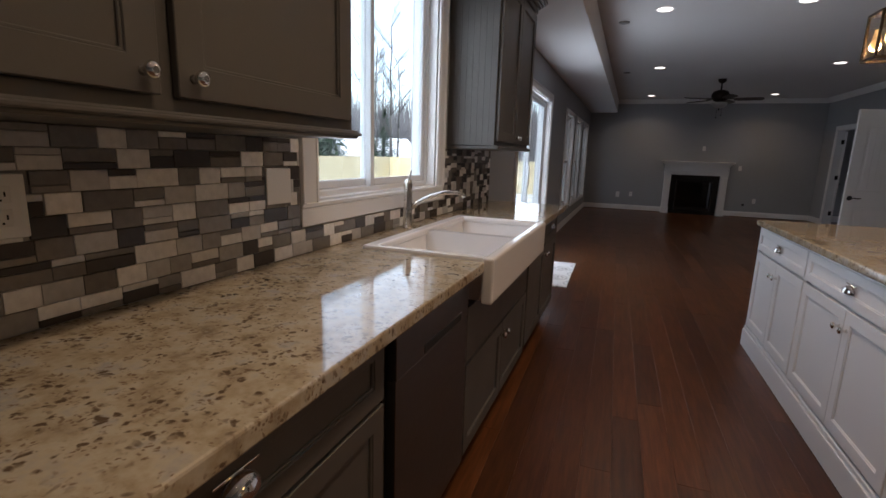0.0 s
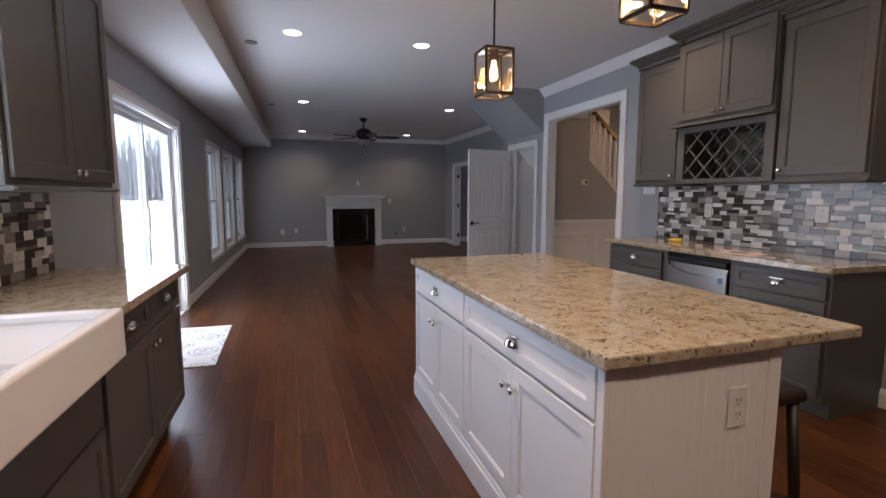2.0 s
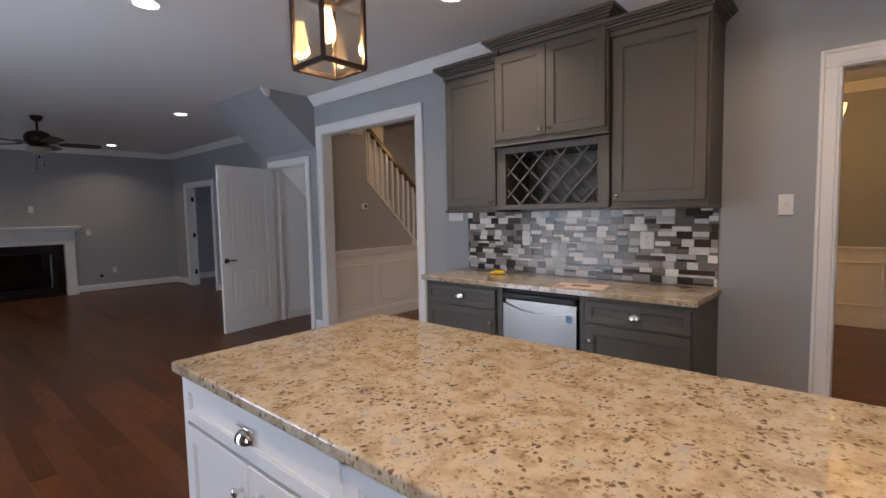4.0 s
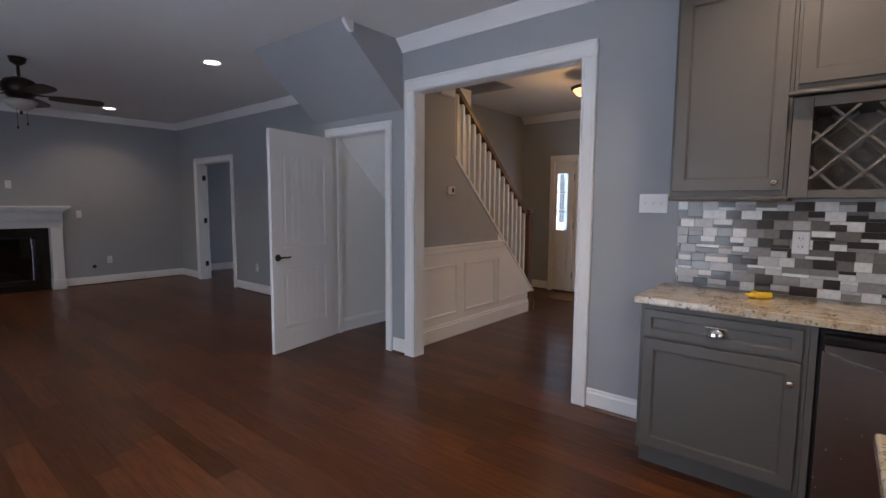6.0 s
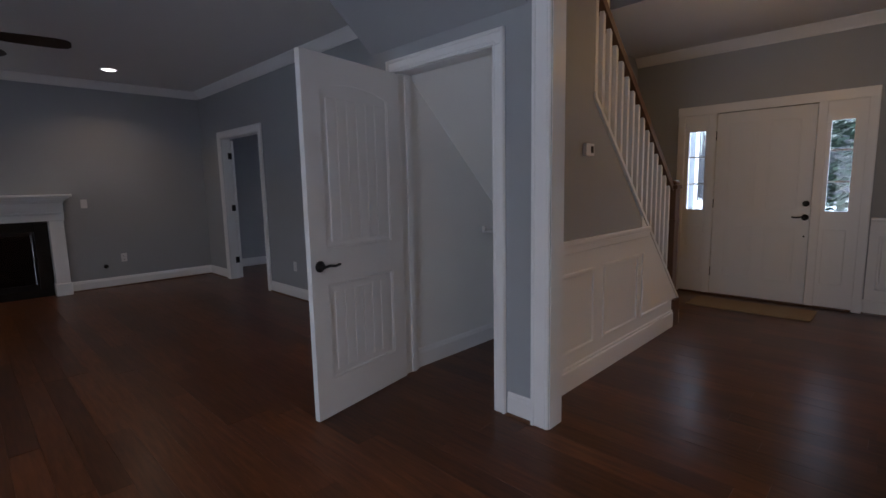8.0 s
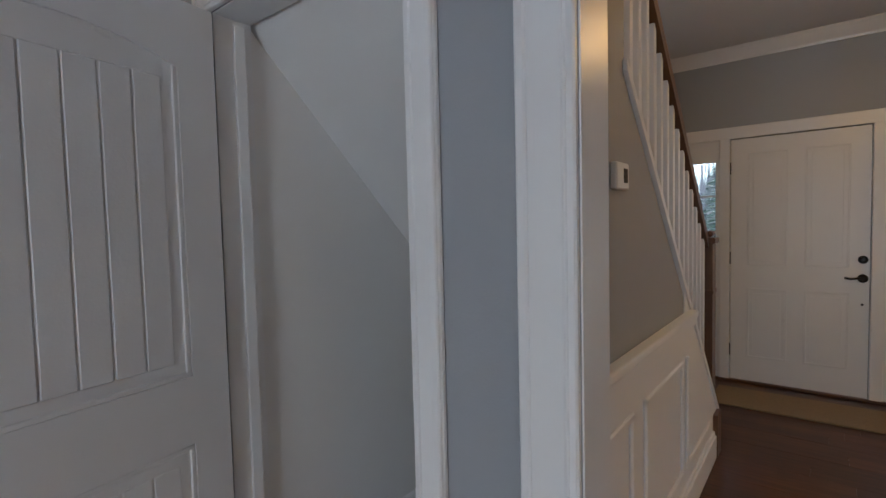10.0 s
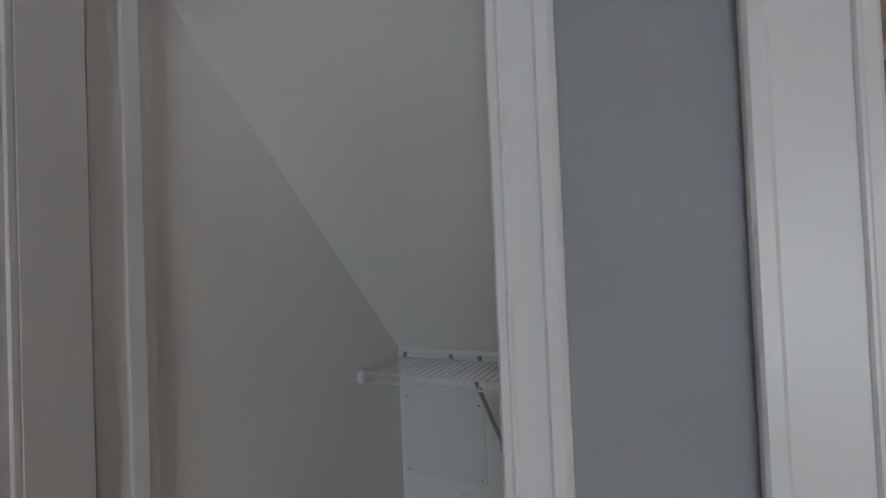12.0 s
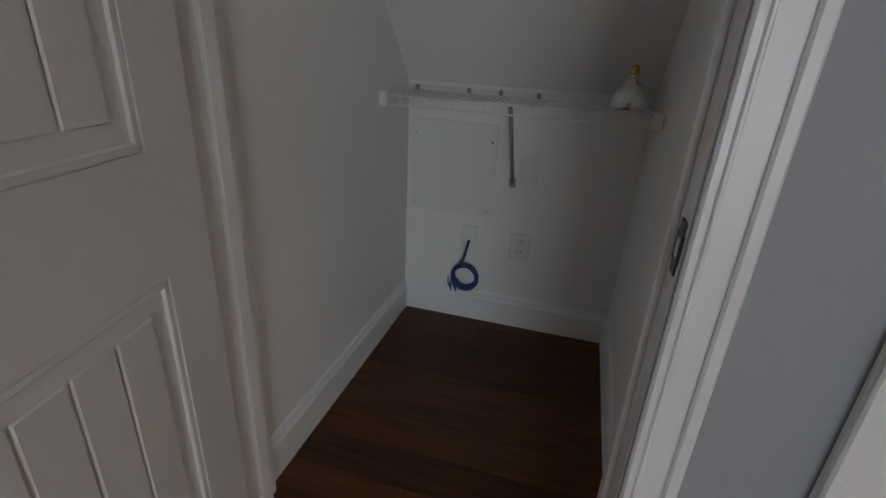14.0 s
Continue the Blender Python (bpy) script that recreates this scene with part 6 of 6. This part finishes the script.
def fir(x, y, h, seed):
    r = random.Random(seed)
    t = thing("fir_tree", Matrix.Translation((x, y, -0.96)), "dark green snow-dusted fir tree beyond the fence", "tree", "fir trees")
    part("trunk", rod(bmesh.new(), (0, 0, 0), (0, 0, h * 0.95), h * 0.02, 7, 0.02), M_BARK, t)
    verts, faces = [], []
    for i in range(3200):
        z = h * (0.08 + 0.92 * r.random() ** 0.9)
        lim = (h - z) * 0.30 + 0.08
        a, d = r.uniform(0, 2 * math.pi), lim * (0.35 + 0.75 * r.random())
        s = 0.07 + 0.13 * (1 - z / h) + 0.07 * r.random()
        c = Vector((math.cos(a) * d, math.sin(a) * d, z - d * 0.35))
        u = Vector((math.cos(a), math.sin(a), -0.35)) * s
        w = Vector((-math.sin(a), math.cos(a), r.uniform(-0.4, 0.4))) * s * 0.35
        k = len(verts)
        verts += [c - u, c + w, c + u, c - w]
        faces.append((k, k + 1, k + 2, k + 3))
    me = bpy.data.meshes.new("crown")
    me.from_pydata(verts, [], faces)
    me.materials.append(M_FIR)
    ob = new("crown", me)
    ob.parent = t


for i in range(26):
    bare_tree(-rnd.uniform(17, 34), rnd.uniform(4, 60), rnd.uniform(11, 16), i)
for x, y, h, k in ((-17.0, 10.2, 15, 90), (-18.5, 12.2, 16, 91), (-17.5, 13.6, 14, 92), (-20.0, 11.0, 16, 93), (-16.5, 8.6, 13, 94)):
    bare_tree(x, y, h, k)
for x, y, h in ((-17.5, 29.0, 6.4), (-18.5, 36.5, 4.4), (-30, 16.0, 4.8), (-24, 50, 7), (-16.5, 26.0, 3.0), (-33, 28, 8)):
    fir(x, y, h, int(h * 10))
for i in range(6):
    bare_tree(rnd.uniform(24, 40), rnd.uniform(-4, 22), rnd.uniform(10, 15), 50 + i)
for x, y, h in ((20.5, 7.3, 8.5), (22.5, 8.9, 9), (21, 5.2, 7.5), (36, 5.5, 9), (40, 1.5, 11), (37, 12, 8)):
    fir(x, y, h, int(h * 7 + x))


def house(x, y, w, d, h, turn, label):
    """A far house: walls, snowy gable roof, windows."""
    t = thing("house", Matrix.Translation((x, y, -2.1)) @ Matrix.Rotation(radians(turn), 4, "Z"), label, "house", "far houses")
    part("wall", bx((-w / 2, -d / 2, 0), (w / 2, d / 2, h)), M_SIDING, t)
    bm = bmesh.new()
    extrude_profile(bm, [(-d / 2 - 0.4, h - 0.15), (0, h + d * 0.28), (d / 2 + 0.4, h - 0.15), (d / 2 + 0.4, h + 0.1), (0, h + d * 0.28 + 0.28), (-d / 2 - 0.4, h + 0.1)], "x", -w / 2 - 0.3, w / 2 + 0.3)
    part("roof", bm, M_SNOW, t, "snow-covered gable roof")
    bm = bmesh.new()
    extrude_profile(bm, [(-d / 2, h), (0, h + d * 0.27), (d / 2, h)], "x", -w / 2, w / 2)
    part("gable", bm, M_SIDING, t)
    for s in (-d / 2 - 0.02, d / 2 + 0.02):
        for i in range(4):
            wx = -w / 2 + w * (i + 0.5) / 4
            part("window", bx((wx - 0.4, s - 0.02, 1.6), (wx + 0.4, s + 0.02, 2.6)), M_DARK, t)


house(-38, 44, 11, 7, 3.0, 62, "far pale house with a snow-covered roof")
house(-30, 58, 10, 7, 3.0, 50, "far pale house with a snow-covered roof")
house(-42, 24, 12, 8, 3.2, 95, "far pale house with a snow-covered roof")
house(-48, 34, 11, 8, 3.2, 70, "far pale house with a snow-covered roof")
house(62, -14, 14, 10, 3.0, 90, "far pale house across the snowy street")
# far woods
verts, faces = [], []
for i in range(22000):
    a = rnd.uniform(1.6, 3.7) if i % 4 else rnd.uniform(-0.8, 0.8)
    d = rnd.uniform(62, 90)
    h = 9 * rnd.random() ** 0.7 + 1.5
    c = Vector((math.cos(a) * d, 7 + math.sin(a) * d, -1.0))
    w = Vector((-math.sin(a), math.cos(a), 0)) * rnd.uniform(0.04, 0.14)
    k = len(verts)
    tip = c + Vector((rnd.uniform(-0.8, 0.8), rnd.uniform(-0.8, 0.8), h))
    verts += [c - w, c + w, tip + w * 0.3, tip - w * 0.3]
    faces.append((k, k + 1, k + 2, k + 3))
me = bpy.data.meshes.new("far_woods")
me.from_pydata(verts, [], faces)
me.materials.append(M_HAZE)
tagged(new("far_woods", me), "far belt of bare winter woods", "woods", "", "stuff")


# ---- mosaic backsplash tiles ----
def backsplash(m, s0, s1, z0, z1, holes, near, wall_label):
    """Rows of small tiles: a full-height tile or a thick and a thin strip; those within 'near' are pieces of their own."""
    r = random.Random(int(s1 * 100))
    root = tagged(framed("backsplash", m), wall_label, "backsplash")
    bmg = panel_wall(s0, s1, z0, z1, 0.006, holes)
    bmesh.ops.translate(bmg, vec=(0, 0.007, 0), verts=bmg.verts)
    part("grout_bed", bmg, M_GROUT, root)
    mir = BAKED.get(root.name)
    base = mir if mir is not None else m
    shared = {}
    rest = bmesh.new()
    rows = round((z1 - z0) / 0.048)
    rh = (z1 - z0) / rows
    made, last = 0, -1
    def tile(a, b, c, d):
        nonlocal made, last
        if any(not (b <= h[0] or a >= h[1] or d <= h[2] or c >= h[3]) for h in holes):
            for h in holes:
                if not (b <= h[0] or a >= h[1] or d <= h[2] or c >= h[3]):
                    if a < h[0] - 0.008:
                        return tile(a, h[0], c, d)
                    if b > h[1] + 0.008:
                        return tile(h[1], b, c, d)
                    if c < h[2] - 0.008:
                        return tile(a, b, c, h[2])
                    if d > h[3] + 0.008:
                        return tile(a, b, h[3], d)
                    return
        w, h = round((b - a - 0.0014) / 0.003) * 0.003, d - c - 0.0015
        if w < 0.006 or h < 0.004:
            return
        cs, cz = (a + b) / 2, (c + d) / 2
        dd = r.choice((0.0065, 0.007, 0.0062))
        kd = last
        while kd == last:
            kd = r.choices(range(len(TILES)), [q[1] for q in TILES])[0]
        last = kd
        if near[0] < cs < near[1] and made < 300:
            key = (round(w, 3), round(h, 4), dd, kd)
            if key not in shared:
                bm = bx((-w / 2, 0.007, -h / 2), (w / 2, 0.007 + dd, h / 2), 0.0012)
                shared[key] = mesh_of("tile", bm, TILES[kd][0])
            ob = new("tile", shared[key])
            ob.parent = root
            ob.matrix_world = base @ Matrix.Translation((cs, 0, cz))
            made += 1
        else:
            q = [rest.verts.new((x, y, z)) for y in (0.007, 0.007 + dd) for x, z in ((cs - w / 2, cz - h / 2), (cs + w / 2, cz - h / 2), (cs + w / 2, cz + h / 2), (cs - w / 2, cz + h / 2))]
            for f in ((4, 5, 6, 7), (0, 1, 5, 4), (1, 2, 6, 5), (2, 3, 7, 6), (3, 0, 4, 7)):
                rest.faces.new([q[k] for k in f]).material_index = kd
    for i in range(rows):
        z = z0 + rh * i
        s = s0 - r.uniform(0, 0.06)
        while s < s1:
            w = r.choice((0.066, 0.074, 0.082, 0.095, 0.115))
            a, b = max(s, s0), min(s + w, s1)
            s += w
            if b - a < 0.01:
                continue
            k = r.random()
            if k < 0.55:
                tile(a, b, z, z + rh)
            elif k < 0.78:
                tile(a, b, z, z + rh * 0.66), tile(a, b, z + rh * 0.66, z + rh)
            else:
                tile(a, b, z, z + rh * 0.34), tile(a, b, z + rh * 0.34, z + rh)
    ob = part("tiles", rest, TILES[0][0], root)
    for q in TILES[1:]:
        ob.data.materials.append(q[0])
    ob["kind"] = "stuff"


backsplash(WEST, -1.19, 4.86, CT + 0.002, 1.331, [(2.372, 3.79, 1.014, 2.0), (1.441, 1.529, 1.1105, 1.2355), (2.196, 2.316, 1.113, 1.233)], (0.55, 2.35), "mosaic backsplash of grey, white and brown tiles by the sink")
backsplash(EAST, 3.66, 5.60, CT + 0.002, 1.405, [(4.974, 5.046, 1.137, 1.253), (4.035, 4.125, 1.139, 1.255)], (3.6, 5.7), "mosaic backsplash of grey, white and brown tiles behind the bar")

# ---- hardwood boards ----
fl_root = tagged(new("floor"), "dark cherry hardwood floor of long narrow boards", "floor", "", "structure")
NEAR = (0.45, 4.40, 0.4, 9.0)
r = random.Random(9)
PW = 0.127
rest = bmesh.new()
shared = {}
count = 0
x = -0.56
while x < XF + 0.1:
    y = -1.3 - r.uniform(0, 1.5)
    while y < 15.0:
        l = r.choice((0.9, 1.2, 1.5, 1.8, 2.1))
        l = min(l, 14.9 - y)
        if l < 0.05:
            break
        if y + l < -1.2:
            y += l
            continue
        dz = r.choice((0, 0.0003, 0.0006))
        cx, cy = x + PW / 2, y + l / 2
        if NEAR[0] < cx < NEAR[1] and NEAR[2] < cy < NEAR[3] and count < 300 and y + l < 14.8:
            if l not in shared:
                shared[l] = mesh_of("floorboard", bx((-PW / 2 + 0.0002, -l / 2 + 0.0002, -0.0135), (PW / 2 - 0.0002, l / 2 - 0.0002, -0.0008), 0.0007), M_FLOOR)
            ob = new("floorboard", shared[l])
            ob.parent = fl_root
            ob.location = (cx, cy, dz)
            count += 1
        else:
            e = 0.0004
            q = [rest.verts.new(c) for c in ((x + e, y + e, -0.0008 + dz), (x + PW - e, y + e, -0.0008 + dz), (x + PW - e, y + l - e, -0.0008 + dz), (x + e, y + l - e, -0.0008 + dz),
                                             (x + e, y + e, -0.012), (x + PW - e, y + e, -0.012), (x + PW - e, y + l - e, -0.012), (x + e, y + l - e, -0.012))]
            for f in ((0, 1, 2, 3), (0, 4, 5, 1), (1, 5, 6, 2), (2, 6, 7, 3), (3, 7, 4, 0)):
                rest.faces.new([q[k] for k in f])
        y += l
    x += PW
ob = part("floorboards", rest, M_FLOOR, fl_root)
ob["kind"] = "stuff"

pc = thing("porch_column", Matrix.Translation((9.45, 8.63, -0.955)), "square white porch column beside the front door", "column")
part("shaft", bx((-0.07, -0.07, 0.0), (0.07, 0.07, 3.9), 0.006), M_VINYL, pc)
part("base", bx((-0.095, -0.095, 0.0), (0.095, 0.095, 0.16), 0.008), M_VINYL, pc)
part("capital", bx((-0.095, -0.095, 3.78), (0.095, 0.095, 3.9), 0.008), M_VINYL, pc)
